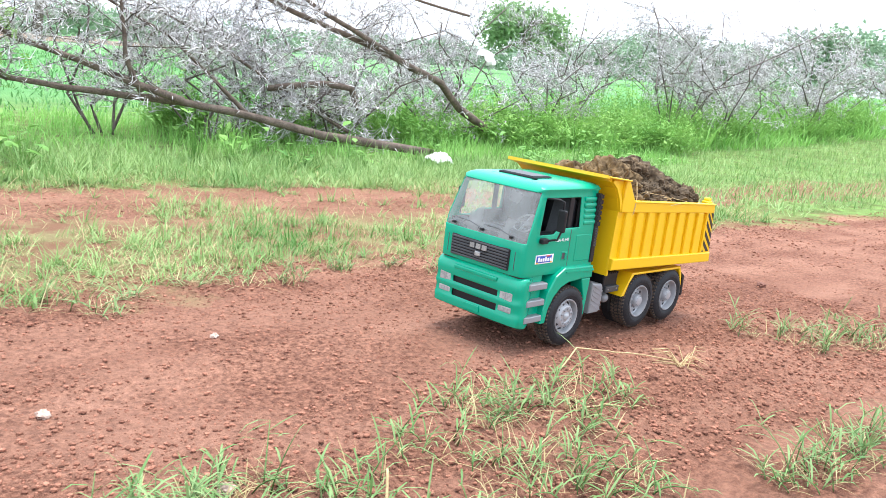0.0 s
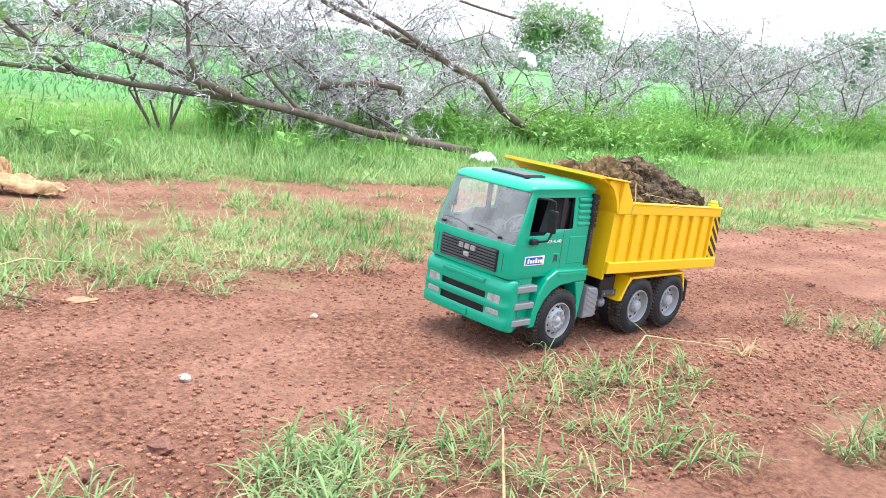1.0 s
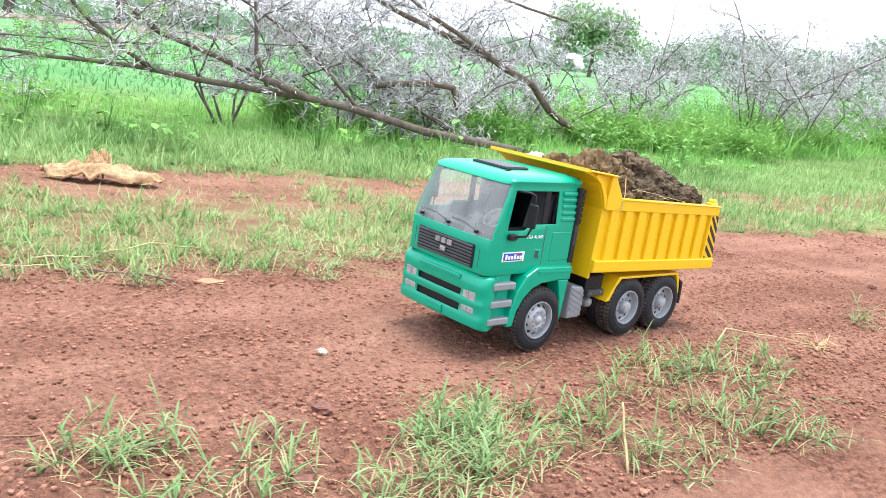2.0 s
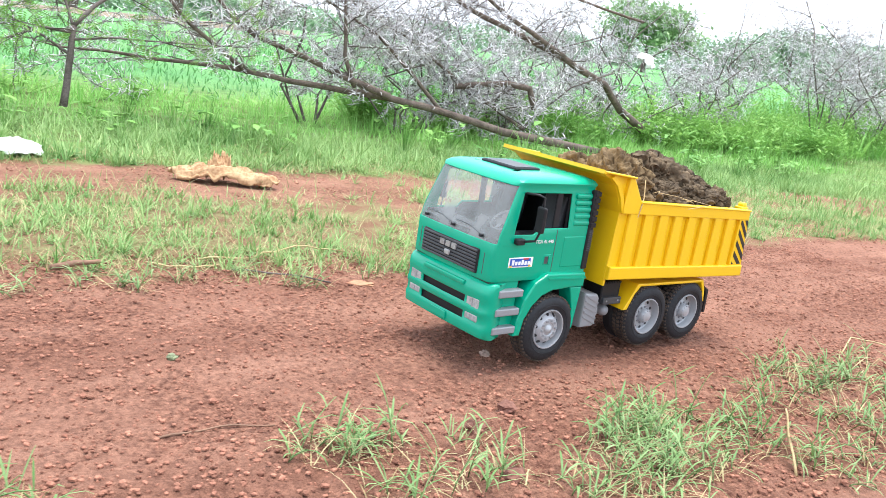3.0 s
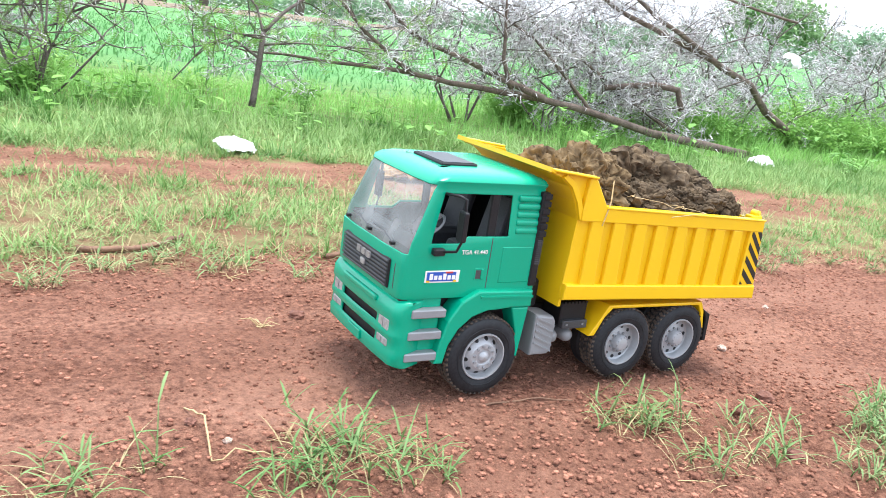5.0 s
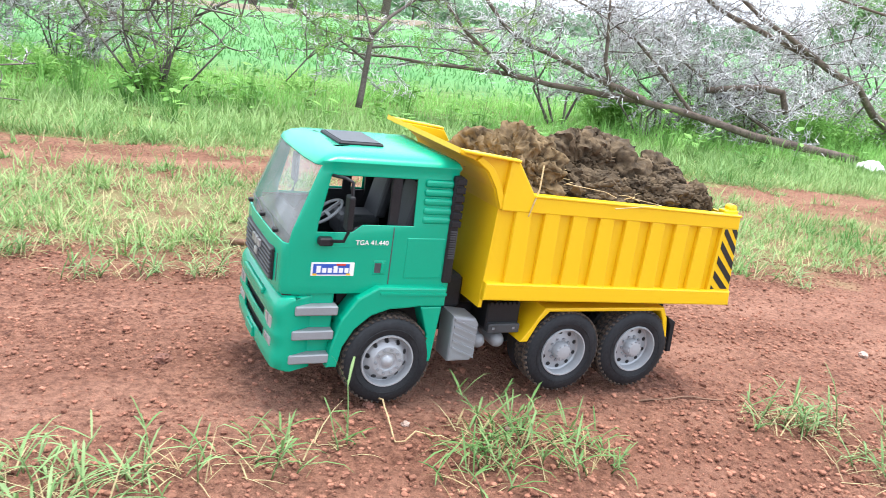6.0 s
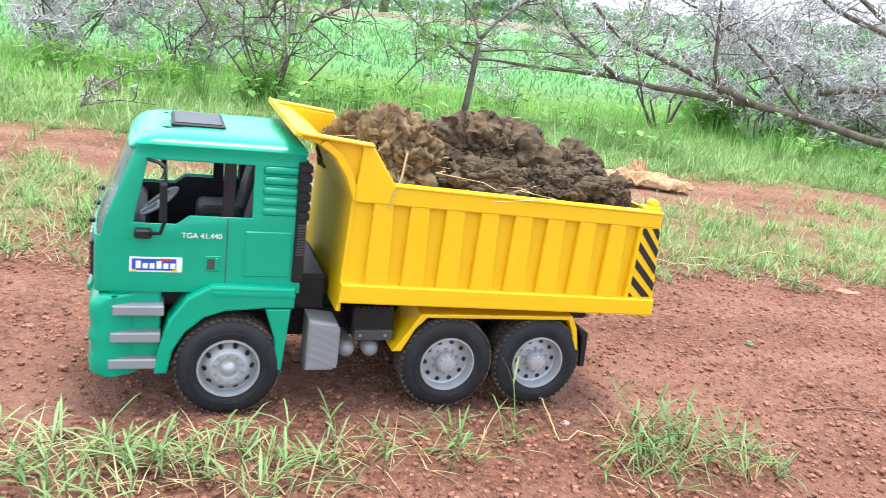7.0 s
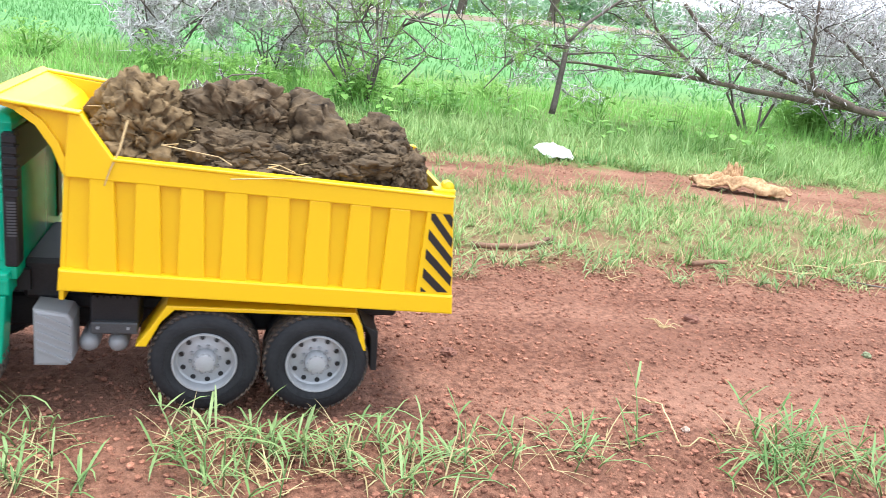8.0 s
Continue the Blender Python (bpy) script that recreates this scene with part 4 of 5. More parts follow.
# ---- grass ----
def blades(name, mat, places, seed, height, width, lean, label, parent=None, category="grass", kind="stuff", segs=3):
    """Bent tapering blades at the given (x, y, scale) places, all in one mesh."""
    rng = np.random.default_rng(seed)
    P = np.array(places)
    k = len(P)
    h = rng.uniform(height[0], height[1], k) * P[:, 3]
    w = rng.uniform(width[0], width[1], k)
    yaw = rng.uniform(0, 2 * np.pi, k)
    ln = rng.uniform(lean[0], lean[1], k)
    curl = rng.uniform(0.2, 1.1, k)
    d = np.stack([np.cos(yaw), np.sin(yaw)], 1)
    side = np.stack([-np.sin(yaw), np.cos(yaw)], 1)
    pts, cur, zc = [], np.zeros(k), np.zeros(k)
    ang = ln.copy()
    for i in range(segs + 1):
        ww = w * (1 - (i / segs) ** 1.6) * 0.5 * (0.75 if i == 0 else 1)
        cx, cy, cz = P[:, 0] + d[:, 0] * cur, P[:, 1] + d[:, 1] * cur, P[:, 2] + zc
        if i < segs:
            pts.append(np.stack([cx - side[:, 0] * ww, cy - side[:, 1] * ww, cz], 1))
            pts.append(np.stack([cx + side[:, 0] * ww, cy + side[:, 1] * ww, cz], 1))
        else:
            pts.append(np.stack([cx, cy, cz], 1))
        step = h / segs
        cur, zc = cur + np.sin(ang) * step, zc + np.cos(ang) * step
        ang = ang + curl / segs
    n = len(pts)
    V = np.stack(pts, 1).reshape(-1, 3)
    o = np.arange(k)[:, None] * n
    F = []
    for i in range(segs - 1):
        F += (o + np.array([[2 * i, 2 * i + 1, 2 * i + 3, 2 * i + 2]])).tolist()
    F += (o + np.array([[2 * segs - 2, 2 * segs - 1, 2 * segs]])).tolist()
    ob = obj(name, V.tolist(), F, mat, parent, smooth=True)
    if parent is None:
        tagged(ob, label, category, kind=kind)
    return ob


def strew(count, seed, xr, yr, keep, size=(0.7, 1.3)):
    rng = random.Random(seed)
    out = []
    while len(out) < count:
        x, y = rng.uniform(*xr), rng.uniform(*yr)
        if rng.random() < keep(x, y):
            out.append((x, y, surface(x, y) - 0.002, rng.uniform(*size)))
    return out


def verge_density(x, y):
    e = y + 0.09 * wobble(x, y, 3) + 0.06 * wobble(x, y, 11)
    t = y + 0.22 * wobble(x + 4, y, 2.3) + 0.17 * wobble(x, y, 9)
    edge = 0.945 + 0.10 * ease(0.5, 1.4, x) + 0.04 * max(0, x - 1.5)
    if x > 2.2:
        return ease(edge, edge + 0.15, e) * 0.8
    k = ease(edge, edge + 0.10, e) * (1 - 0.92 * ease(1.36, 1.46, t) * (1 - ease(1.74, 1.84, t)) * (1 - ease(1.3, 2.1, x)))
    return k * (0.5 + 0.5 * ease(-0.2, 0.2, wobble(x + 5, y, 7)))


def clumpy(x, y):
    return 0.35 + 0.65 * ease(-0.25, 0.2, wobble(x + 3, y, 6))


def tufted(x, y, low):
    """Taller where the grass grows in clumps, and away from the log."""
    return low + (1 - low) * ease(-0.1, 0.35, wobble(x + 9, y + 2, 4))


def clumps(count, seed, xr, yr, keep, per, r):
    """Places of blades that stand together in small clumps."""
    rng = random.Random(seed)
    out = []
    for x, y, z, s in strew(count, seed, xr, yr, keep, (0.6, 1.4)):
        for k in range(rng.randint(*per)):
            a, q = rng.uniform(0, 6.28), r * rng.random()
            out.append((x + q * math.cos(a), y + q * math.sin(a), z, s * rng.uniform(0.5, 1.1)))
    return out


def grasses():
    def grow(*a):
        return [(x, y, z, s * tufted(x, y, 0.45)) for x, y, z, s in strew(*a)]
    blades("verge_grass", VERGE, strew(24000, 21, (-1.2, 2.4), (0.90, 1.95), verge_density), 1, (0.012, 0.036), (0.0010, 0.0020), (0.3, 1.5), "short trampled green grass on the road verge")
    blades("verge_clumps", VERGE, clumps(1900, 29, (-1.2, 2.4), (0.89, 1.95), verge_density, (8, 22), 0.011), 9, (0.018, 0.052), (0.0013, 0.0027), (0.2, 1.35), "clumps of light green grass on the road verge")
    blades("verge_straw", DRYBLADE, strew(26000, 22, (-1.2, 2.6), (0.90, 1.95), verge_density), 2, (0.012, 0.040), (0.0008, 0.0016), (0.6, 1.55), "dry straw among the verge grass", segs=2)
    blades("bank_grass", VERGE, grow(36000, 23, (-1.5, 3.4), (1.8, 2.5), clumpy), 3, (0.025, 0.075), (0.0014, 0.0032), (0.1, 1.3), "fresh green grass on the bank", segs=2)
    blades("bank_clumps", VERGE, clumps(1500, 33, (-1.5, 3.6), (1.8, 2.5), clumpy, (8, 20), 0.016), 12, (0.03, 0.085), (0.0018, 0.0038), (0.15, 1.25), "clumps of light green grass on the bank")
    blades("bank_straw", DRYBLADE, strew(2500, 28, (-1.8, 3.6), (1.8, 2.2), clumpy), 8, (0.02, 0.05), (0.0014, 0.003), (0.7, 1.5), "dry straw among the bank grass", segs=2)
    blades("tall_grass", TALL, grow(26000, 24, (-2.4, 4.2), (2.4, 3.7), clumpy), 4, (0.05, 0.14), (0.002, 0.005), (0.05, 1.2), "tall green grass under the thorn bushes", segs=2)
    blades("far_verge_grass", VERGE, strew(38000, 25, (2.2, 10.5), (1.1, 3.4), verge_density), 5, (0.025, 0.065), (0.0025, 0.006), (0.2, 1.3), "short green grass on the far verge", segs=2)
    blades("far_tall_grass", TALL, grow(17000, 26, (2.6, 11.5), (2.9, 4.6), clumpy), 6, (0.12, 0.3), (0.006, 0.014), (0.1, 1.0), "tall green grass on the far verge", segs=2)
    blades("field_crop", CROP, strew(26000, 27, (-5.0, 9.0), (3.8, 12.0), lambda x, y: 1.0), 7, (0.03, 0.07), (0.008, 0.016), (0.1, 1.1), "bright green young crop in the field", category="crop", segs=2)


grasses()


def tuft(name, x, y, r, n, seed, tall=1.0):
    """Creeping grass: thin stems that rise from the soil, with narrow leaves along them, and dry blades at the foot."""
    rng = random.Random(seed)
    T = tagged(new(name), "tuft of creeping green grass on the bare red soil", "grass tuft")
    T.location = (x, y, surface(x, y))
    V, F, VL, FL = [], [], [], []
    for k in range(int(n * 0.95)):
        a, q = rng.uniform(0, 6.28), r * math.sqrt(rng.random())
        px, py = q * math.cos(a), q * math.sin(a) * 0.8
        h = tall * (0.014 + 0.044 * rng.random() ** 1.6) * (1.15 - 0.5 * q / r)
        out, lean = rng.uniform(0, 6.28), rng.uniform(0.2, 1.15)
        pz = surface(x + px, y + py) - T.location.z
        pts = []
        for i in range(5):
            s = i / 4
            b = lean * (0.55 + 0.6 * s)
            pts.append(Vector((px + math.cos(out) * math.sin(b) * h * s, py + math.sin(out) * math.sin(b) * h * s, pz + math.cos(b) * h * s)))
        add_tube(V, F, pts, [0.0007, 0.0007, 0.0006, 0.0005, 0.0003], 3)
        for i in range(rng.randint(4, 6)):
            s = rng.uniform(0.15, 1.0)
            j = min(3, int(s * 4))
            p = pts[j].lerp(pts[j + 1], s * 4 - j)
            ya, up = rng.uniform(0, 6.28), rng.uniform(0.15, 1.1)
            L, w = tall * rng.uniform(0.014, 0.040), rng.uniform(0.0005, 0.0011)
            d = Vector((math.cos(ya) * math.cos(up), math.sin(ya) * math.cos(up), math.sin(up)))
            sd = Vector((-math.sin(ya), math.cos(ya), 0)) * w
            bend = Vector((0, 0, -L * rng.uniform(0.1, 0.5)))
            b0 = len(VL)
            m1, m2 = p + d * L * 0.4, p + d * L * 0.75 + bend * 0.35
            VL.extend([p - sd * 0.5, p + sd * 0.5, m1 - sd, m1 + sd, m2 - sd * 0.7, m2 + sd * 0.7, p + d * L + bend])
            FL.extend([(b0, b0 + 1, b0 + 3, b0 + 2), (b0 + 2, b0 + 3, b0 + 5, b0 + 4), (b0 + 4, b0 + 5, b0 + 6)])
    obj("stem_growth", V, F, BLADE, T, smooth=True)["kind"] = "stuff"
    obj("leaf_growth", VL, FL, BLADE, T, smooth=True)["kind"] = "stuff"
    dry = [(rng.uniform(-r, r) * 0.9, rng.uniform(-r, r) * 0.7, 0.0, rng.uniform(0.6, 1.2)) for k in range(int(n * 3.2))]
    dry = [(a, b_, surface(x + a, y + b_) - T.location.z + 0.001, s) for a, b_, _, s in dry]
    blades("dry_growth", DRYBLADE, dry, seed + 500, (0.014, 0.045), (0.0006, 0.0015), (0.5, 1.55), "", T)["kind"] = "stuff"
    return T


TUFTS = [(0.545, 0.485, 0.05, 20), (0.66, 0.445, 0.055, 20), (0.57, 0.42, 0.07, 24), (0.44, 0.44, 0.045, 10), (0.48, 0.36, 0.055, 18), (0.35, 0.43, 0.03, 6), (0.30, 0.455, 0.015, 2),
         (0.54, 0.31, 0.05, 16), (1.10, 0.50, 0.03, 8), (1.15, 0.44, 0.05, 24), (1.23, 0.40, 0.05, 24), (1.32, 0.37, 0.05, 18), (0.70, 0.245, 0.04, 18), (0.78, 0.235, 0.045, 20), (0.86, 0.255, 0.04, 10),
         (0.215, 0.425, 0.045, 16), (0.30, 0.395, 0.05, 18), (0.22, 0.375, 0.04, 14), (0.37, 0.33, 0.05, 16), (0.06, 0.475, 0.02, 4), (0.17, 0.405, 0.045, 18), (0.17, 0.35, 0.04, 14),
         (-0.06, 0.503, 0.035, 15), (-0.02, 0.494, 0.03, 10), (0.01, 0.43, 0.035, 9), (-0.33, 0.515, 0.045, 20), (-0.285, 0.485, 0.04, 16), (-0.365, 0.47, 0.035, 10),
         (-0.70, 0.495, 0.04, 18), (-0.645, 0.487, 0.035, 14), (-0.57, 0.50, 0.03, 9), (-0.505, 0.505, 0.03, 8), (-0.875, 0.52, 0.025, 6), (-0.845, 0.465, 0.03, 9), (-0.765, 0.505, 0.03, 10), (-0.735, 0.455, 0.035, 12), (-0.615, 0.46, 0.03, 9),
         (-0.46, 0.515, 0.02, 4), (-0.05, 0.42, 0.03, 6), (-0.93, 0.49, 0.035, 10), (-1.02, 0.50, 0.04, 12),
         (0.076, 0.42, 0.03, 6), (0.12, 0.372, 0.04, 14), (0.285, 0.46, 0.032, 9), (0.235, 0.445, 0.04, 13), (0.19, 0.435, 0.035, 10)]
for k, (x, y, r, n) in enumerate(TUFTS):
    tagged(tuft("grass_tuft", x, y, r, n, 100 + k), group="tufts along the near edge of the road")


# ragged tufts that creep from the verge onto the road
rv = random.Random(23)
for k in range(30):
    x = -0.95 + 2.1 * (k + rv.uniform(0.1, 0.9)) / 30
    y = 0.955 + 0.10 * ease(0.5, 1.4, x) - 0.09 * wobble(x, 0.95, 3) + rv.uniform(-0.035, 0.03)
    tagged(tuft("grass_tuft", x, y, rv.uniform(0.018, 0.035), rv.randint(5, 10), 700 + k, 0.85), "tuft of creeping grass and straw at the verge's edge", group="tufts along the far verge")


# ---- thorn bushes and fallen branches ----
def spike(V, F, p, d, L, r):
    """One long pale thorn."""
    u = d.cross(Vector((0.3, 0.5, 0.8))).normalized()
    w = d.cross(u)
    b = len(V)
    V.extend([p + u * r, p - u * r * 0.5 + w * r * 0.87, p - u * r * 0.5 - w * r * 0.87, p + d * L])
    F.extend([(b, b + 1, b + 3), (b + 1, b + 2, b + 3), (b + 2, b, b + 3)])


def twiggy(twV, twF, thV, thF, p, d, L, r, depth, rng, thorns=1.0, tl=0.03, leaves=None, droop=0.0, kids=(2, 4)):
    """A crooked twig with pairs of thorns, forking into finer twigs."""
    seg = 5
    pts, rad = [p.copy()], [r]
    q, dd = p.copy(), d.normalized()
    for i in range(seg):
        dd = (dd + Vector((rng.gauss(0, 0.22), rng.gauss(0, 0.22), rng.gauss(0, 0.16) - droop))).normalized()
        q = q + dd * (L / seg)
        floor = land(q.x, q.y) + 0.02
        if q.z < floor:
            q.z, dd = floor, Vector((dd.x, dd.y, abs(dd.z))).normalized()
        pts.append(q.copy())
        rad.append(r * (1 - 0.75 * (i + 1) / seg))
    add_tube(twV, twF, pts, rad, 4 if r > 0.004 else 3)
    if depth <= 2:
        count = int(L / tl * 2.9 * thorns)
        for k in range(count):
            s = rng.random() * seg
            j = min(seg - 1, int(s))
            b = pts[j].lerp(pts[j + 1], s - j)
            t = Vector((rng.gauss(0, 1), rng.gauss(0, 1), rng.gauss(0.2, 1))).normalized()
            spike(thV, thF, b, t, tl * rng.uniform(0.5, 1.35), tl * 0.05)
            if leaves is not None and rng.random() < leaves[2]:
                fern(leaves[0], leaves[1], b, t, tl * rng.uniform(1.0, 2.0), rng)
    if depth > 0:
        for k in range(rng.randint(*kids)):
            s = rng.uniform(0.2, 0.95) * seg
            j = min(seg - 1, int(s))
            b = pts[j].lerp(pts[j + 1], s - j)
            nd = ((pts[j + 1] - pts[j]).normalized() + Vector((rng.gauss(0, 0.75), rng.gauss(0, 0.75), rng.gauss(0.1, 0.6)))).normalized()
            twiggy(twV, twF, thV, thF, b, nd, L * rng.uniform(0.4, 0.75), max(0.0008, r * 0.55), depth - 1, rng, thorns, tl, leaves, droop, kids)


def fern(V, F, p, d, L, rng):
    """A feathery leaf: a row of small leaflets on both sides of a stalk."""
    u = d.cross(Vector((0.2, 0.4, 0.9))).normalized()
    for k in range(6):
        b = p + d * (L * (k + 1) / 6)
        for s in (-1, 1):
            e = (u * s + d * 0.4).normalized()
            w = d * (L * 0.055)
            q = len(V)
            V.extend([b, b + e * L * 0.16 + w, b + e * L * 0.30, b + e * L * 0.16 - w])
            F.append((q, q + 1, q + 2, q + 3))


def limb(name, pts, r0, r1, parent, mat=None, sides=8, label=""):
    V, F = [], []
    fine = []
    P = [Vector(p) for p in pts]
    for a, b in zip(P, P[1:]):
        for i in range(3):
            fine.append(a.lerp(b, i / 3))
    fine.append(P[-1])
    k = len(fine) - 1
    fine = [p + Vector((0.35 * noise.noise(p * 9), 0.35 * noise.noise(p * 9 + Vector((5, 0, 0))), 0.35 * noise.noise(p * 9 + Vector((0, 7, 0))))) * r0 for p in fine]
    add_tube(V, F, fine, [(r0 + (r1 - r0) * (i / k) ** 0.8) * (1 + 0.12 * noise.noise(fine[i] * 25)) for i in range(k + 1)], sides)
    return obj(name, V, F, mat or BARK, parent, label, True), fine


def dress(thing, paths, seed, per, L, depth, thorns, tl, up=0.4, green=0.0, back=0.0):
    """Twigs, thorns and leaves along the given limbs."""
    rng = random.Random(seed)
    twV, twF, thV, thF, lfV, lfF = [], [], [], [], [], []
    for fine in paths:
        for k in range(per):
            j = rng.randint(0, len(fine) - 1)
            d = Vector((rng.gauss(0, 1), rng.gauss(back, 0.8), rng.gauss(up, 0.7)))
            twiggy(twV, twF, thV, thF, fine[j], d, L * rng.uniform(0.5, 1.2), 0.0028, depth, rng, thorns, tl, (lfV, lfF, green) if green else None)
    obj("twig_growth", twV, twF, TWIG, thing, "thin dark crooked twigs")["kind"] = "stuff"
    obj("thorn_growth", thV, thF, THORN, thing, "long pale grey thorns")["kind"] = "stuff"
    if lfV:
        obj("leaf_growth", lfV, lfF, FEATHER, thing, "feathery green leaves")["kind"] = "stuff"


def fallen_branches():
    A = tagged(new("fallen_thorn_branch"), "fallen dead thorn tree branch lying in the grass", "fallen branch", group="cut thorn branches on the verge")
    _, p1 = limb("trunk", [(2.31, 2.54, 0.045), (1.76, 2.56, 0.09), (1.48, 2.59, 0.14), (1.23, 2.61, 0.17), (1.08, 2.63, 0.172), (0.87, 2.66, 0.18), (0.71, 2.68, 0.195), (0.57, 2.70, 0.198), (0.41, 2.73, 0.19), (0.28, 2.75, 0.197), (0.16, 2.77, 0.19), (0.05, 2.79, 0.205)], 0.019, 0.0018, A, label="grey-brown bark-covered trunk")
    _, p2 = limb("limb", [(1.22, 2.57, 0.175), (1.06, 2.59, 0.215), (0.94, 2.62, 0.255), (0.84, 2.65, 0.285), (0.74, 2.66, 0.31), (0.66, 2.68, 0.36), (0.59, 2.70, 0.43)], 0.014, 0.006, A)
    _, p3 = limb("limb", [(1.09, 2.59, 0.19), (1.03, 2.58, 0.29), (1.02, 2.58, 0.39), (1.0, 2.58, 0.52)], 0.010, 0.004, A)
    _, p4 = limb("limb", [(0.72, 2.66, 0.19), (0.61, 2.67, 0.26), (0.53, 2.68, 0.31), (0.45, 2.70, 0.39), (0.38, 2.71, 0.46)], 0.009, 0.004, A)
    _, p5 = limb("limb", [(1.48, 2.60, 0.14), (1.34, 2.62, 0.26), (1.20, 2.66, 0.38), (1.02, 2.70, 0.46), (0.85, 2.75, 0.52)], 0.009, 0.003, A)
    dress(A, [p2, p3, p4, p5, p1[18:]], 31, 12, 0.26, 2, 0.9, 0.04, up=0.5, back=0.3)
    B = tagged(new("fallen_thorn_branch"), "leaning dead thorn branch rising out of the grass", "fallen branch", group="cut thorn branches on the verge")
    _, q1 = limb("trunk", [(3.27, 3.05, 0.09), (2.89, 3.01, 0.23), (2.72, 2.98, 0.34), (2.39, 2.94, 0.43), (2.13, 2.91, 0.48), (1.93, 2.87, 0.51), (1.70, 2.84, 0.56), (1.50, 2.80, 0.62), (1.3, 2.78, 0.70)], 0.022, 0.006, B, label="dark bark-covered trunk")
    _, q2 = limb("limb", [(2.36, 2.93, 0.44), (2.08, 2.85, 0.51), (1.90, 2.83, 0.56), (1.72, 2.80, 0.63), (1.55, 2.78, 0.72)], 0.013, 0.005, B)
    _, q3 = limb("limb", [(1.62, 2.72, 0.24), (1.75, 2.70, 0.265), (1.86, 2.70, 0.28), (1.99, 2.70, 0.27), (2.03, 2.70, 0.19)], 0.012, 0.014, B)
    _, q4 = limb("limb", [(1.90, 2.6, 0.68), (2.02, 2.6, 0.665), (2.23, 2.6, 0.645), (2.49, 2.6, 0.63)], 0.004, 0.006, B)
    _, q5 = limb("limb", [(1.99, 2.70, 0.10), (1.80, 2.74, 0.19), (1.60, 2.76, 0.29), (1.40, 2.80, 0.40), (1.15, 2.85, 0.50)], 0.009, 0.004, B)
    C = tagged(new("fallen_thorn_branch"), "small dead thorny twig lying on the grass", "fallen branch", group="cut thorn branches on the verge")
    _, r1 = limb("limb", [(-0.93, 2.00, 0.0), (-0.895, 2.10, 0.04), (-0.84, 2.16, 0.075), (-0.76, 2.20, 0.085)], 0.0038, 0.0015, C, TWIG, 5)
    _, r2 = limb("limb", [(-0.93, 2.00, 0.002), (-0.85, 2.02, 0.020), (-0.77, 2.04, 0.015)], 0.0030, 0.0012, C, TWIG, 5)
    dress(C, [r1, r2], 35, 4, 0.07, 1, 0.8, 0.020, up=0.3)
    dress(B, [q1[6:], q2, q5, q5], 32, 20, 0.30, 2, 1.1, 0.042, up=0.35, back=0.35)


fallen_branches()


def thorn_bush(x, y, h, spread, stems, seed, per=8, thorns=1.0, tl=0.032, green=0.0, label="grey leafless thorn bush on the grassy verge", lean=(0, 0), thick=0.0085):
    rng = random.Random(seed)
    T = tagged(new("thorn_bush"), label, "thorn bush", group="thorn bushes along the verge")
    z = land(x, y)
    paths = []
    for k in range(stems):
        a = 6.28 * k / stems + rng.uniform(-0.4, 0.4)
        out = spread * rng.uniform(0.4, 1.0)
        tip = Vector((x + math.cos(a) * out + lean[0], y + math.sin(a) * out * 0.7 + lean[1], z + h * rng.uniform(0.65, 1.05)))
        p0 = Vector((x + math.cos(a) * 0.03, y + math.sin(a) * 0.03, z - 0.01))
        pts = [p0]
        for i in range(1, 5):
            s = i / 4
            pts.append(Vector((p0.x + (tip.x - p0.x) * s ** 1.3 + rng.gauss(0, 0.085) * h, p0.y + (tip.y - p0.y) * s ** 1.3 + rng.gauss(0, 0.04) * h, p0.z + (tip.z - p0.z) * s ** 0.85 + rng.gauss(0, 0.05) * h)))
        for i in range(1, 4):
            pts[i] += Vector((rng.gauss(0, 0.07), rng.gauss(0, 0.05), rng.gauss(0, 0.03))) * h
        _, fine = limb("stem", pts, thick * h ** 0.5, 0.003, T, TWIG, 6, "dark crooked stem")
        paths.append(fine[3:])
    dress(T, paths, seed + 1, per, 0.32 * h, 2, thorns, tl, up=0.35, green=green)
    return T


thorn_bush(1.75, 3.15, 0.62, 0.45, 6, 41, 9, 1.0, 0.036, lean=(-0.1, 0))
thorn_bush(2.45, 3.35, 0.62, 0.5, 6, 42, 8, 1.0, 0.036)
thorn_bush(1.15, 3.05, 0.50, 0.42, 5, 43, 8, 0.9, 0.034)
thorn_bush(3.3, 3.55, 0.75, 0.55, 6, 44, 8, 0.9, 0.04)
thorn_bush(4.55, 3.62, 0.86, 0.75, 7, 45, 10, 0.7, 0.045, label="dark leafless thorn bush with spreading branches", thick=0.0065)
thorn_bush(5.45, 3.40, 1.05, 1.05, 7, 46, 12, 0.6, 0.05, label="dark leafless thorn bush with spreading branches", lean=(0.2, -0.1), thick=0.0062)
thorn_bush(6.8, 3.7, 0.85, 0.9, 7, 47, 8, 0.8, 0.06)
thorn_bush(8.3, 3.5, 0.80, 1.0, 7, 48, 8, 0.8, 0.07)
thorn_bush(10.0, 3.4, 0.85, 1.2, 7, 49, 8, 0.8, 0.08)
thorn_bush(7.6, 4.9, 0.9, 1.1, 6, 50, 7, 0.8, 0.07)
thorn_bush(2.1, 2.95, 0.36, 0.55, 7, 54, 9, 1.2, 0.042, label="low tangle of grey thorn twigs in the grass")
thorn_bush(1.5, 2.9, 0.34, 0.5, 6, 55, 9, 1.2, 0.042, label="low tangle of grey thorn twigs in the grass")
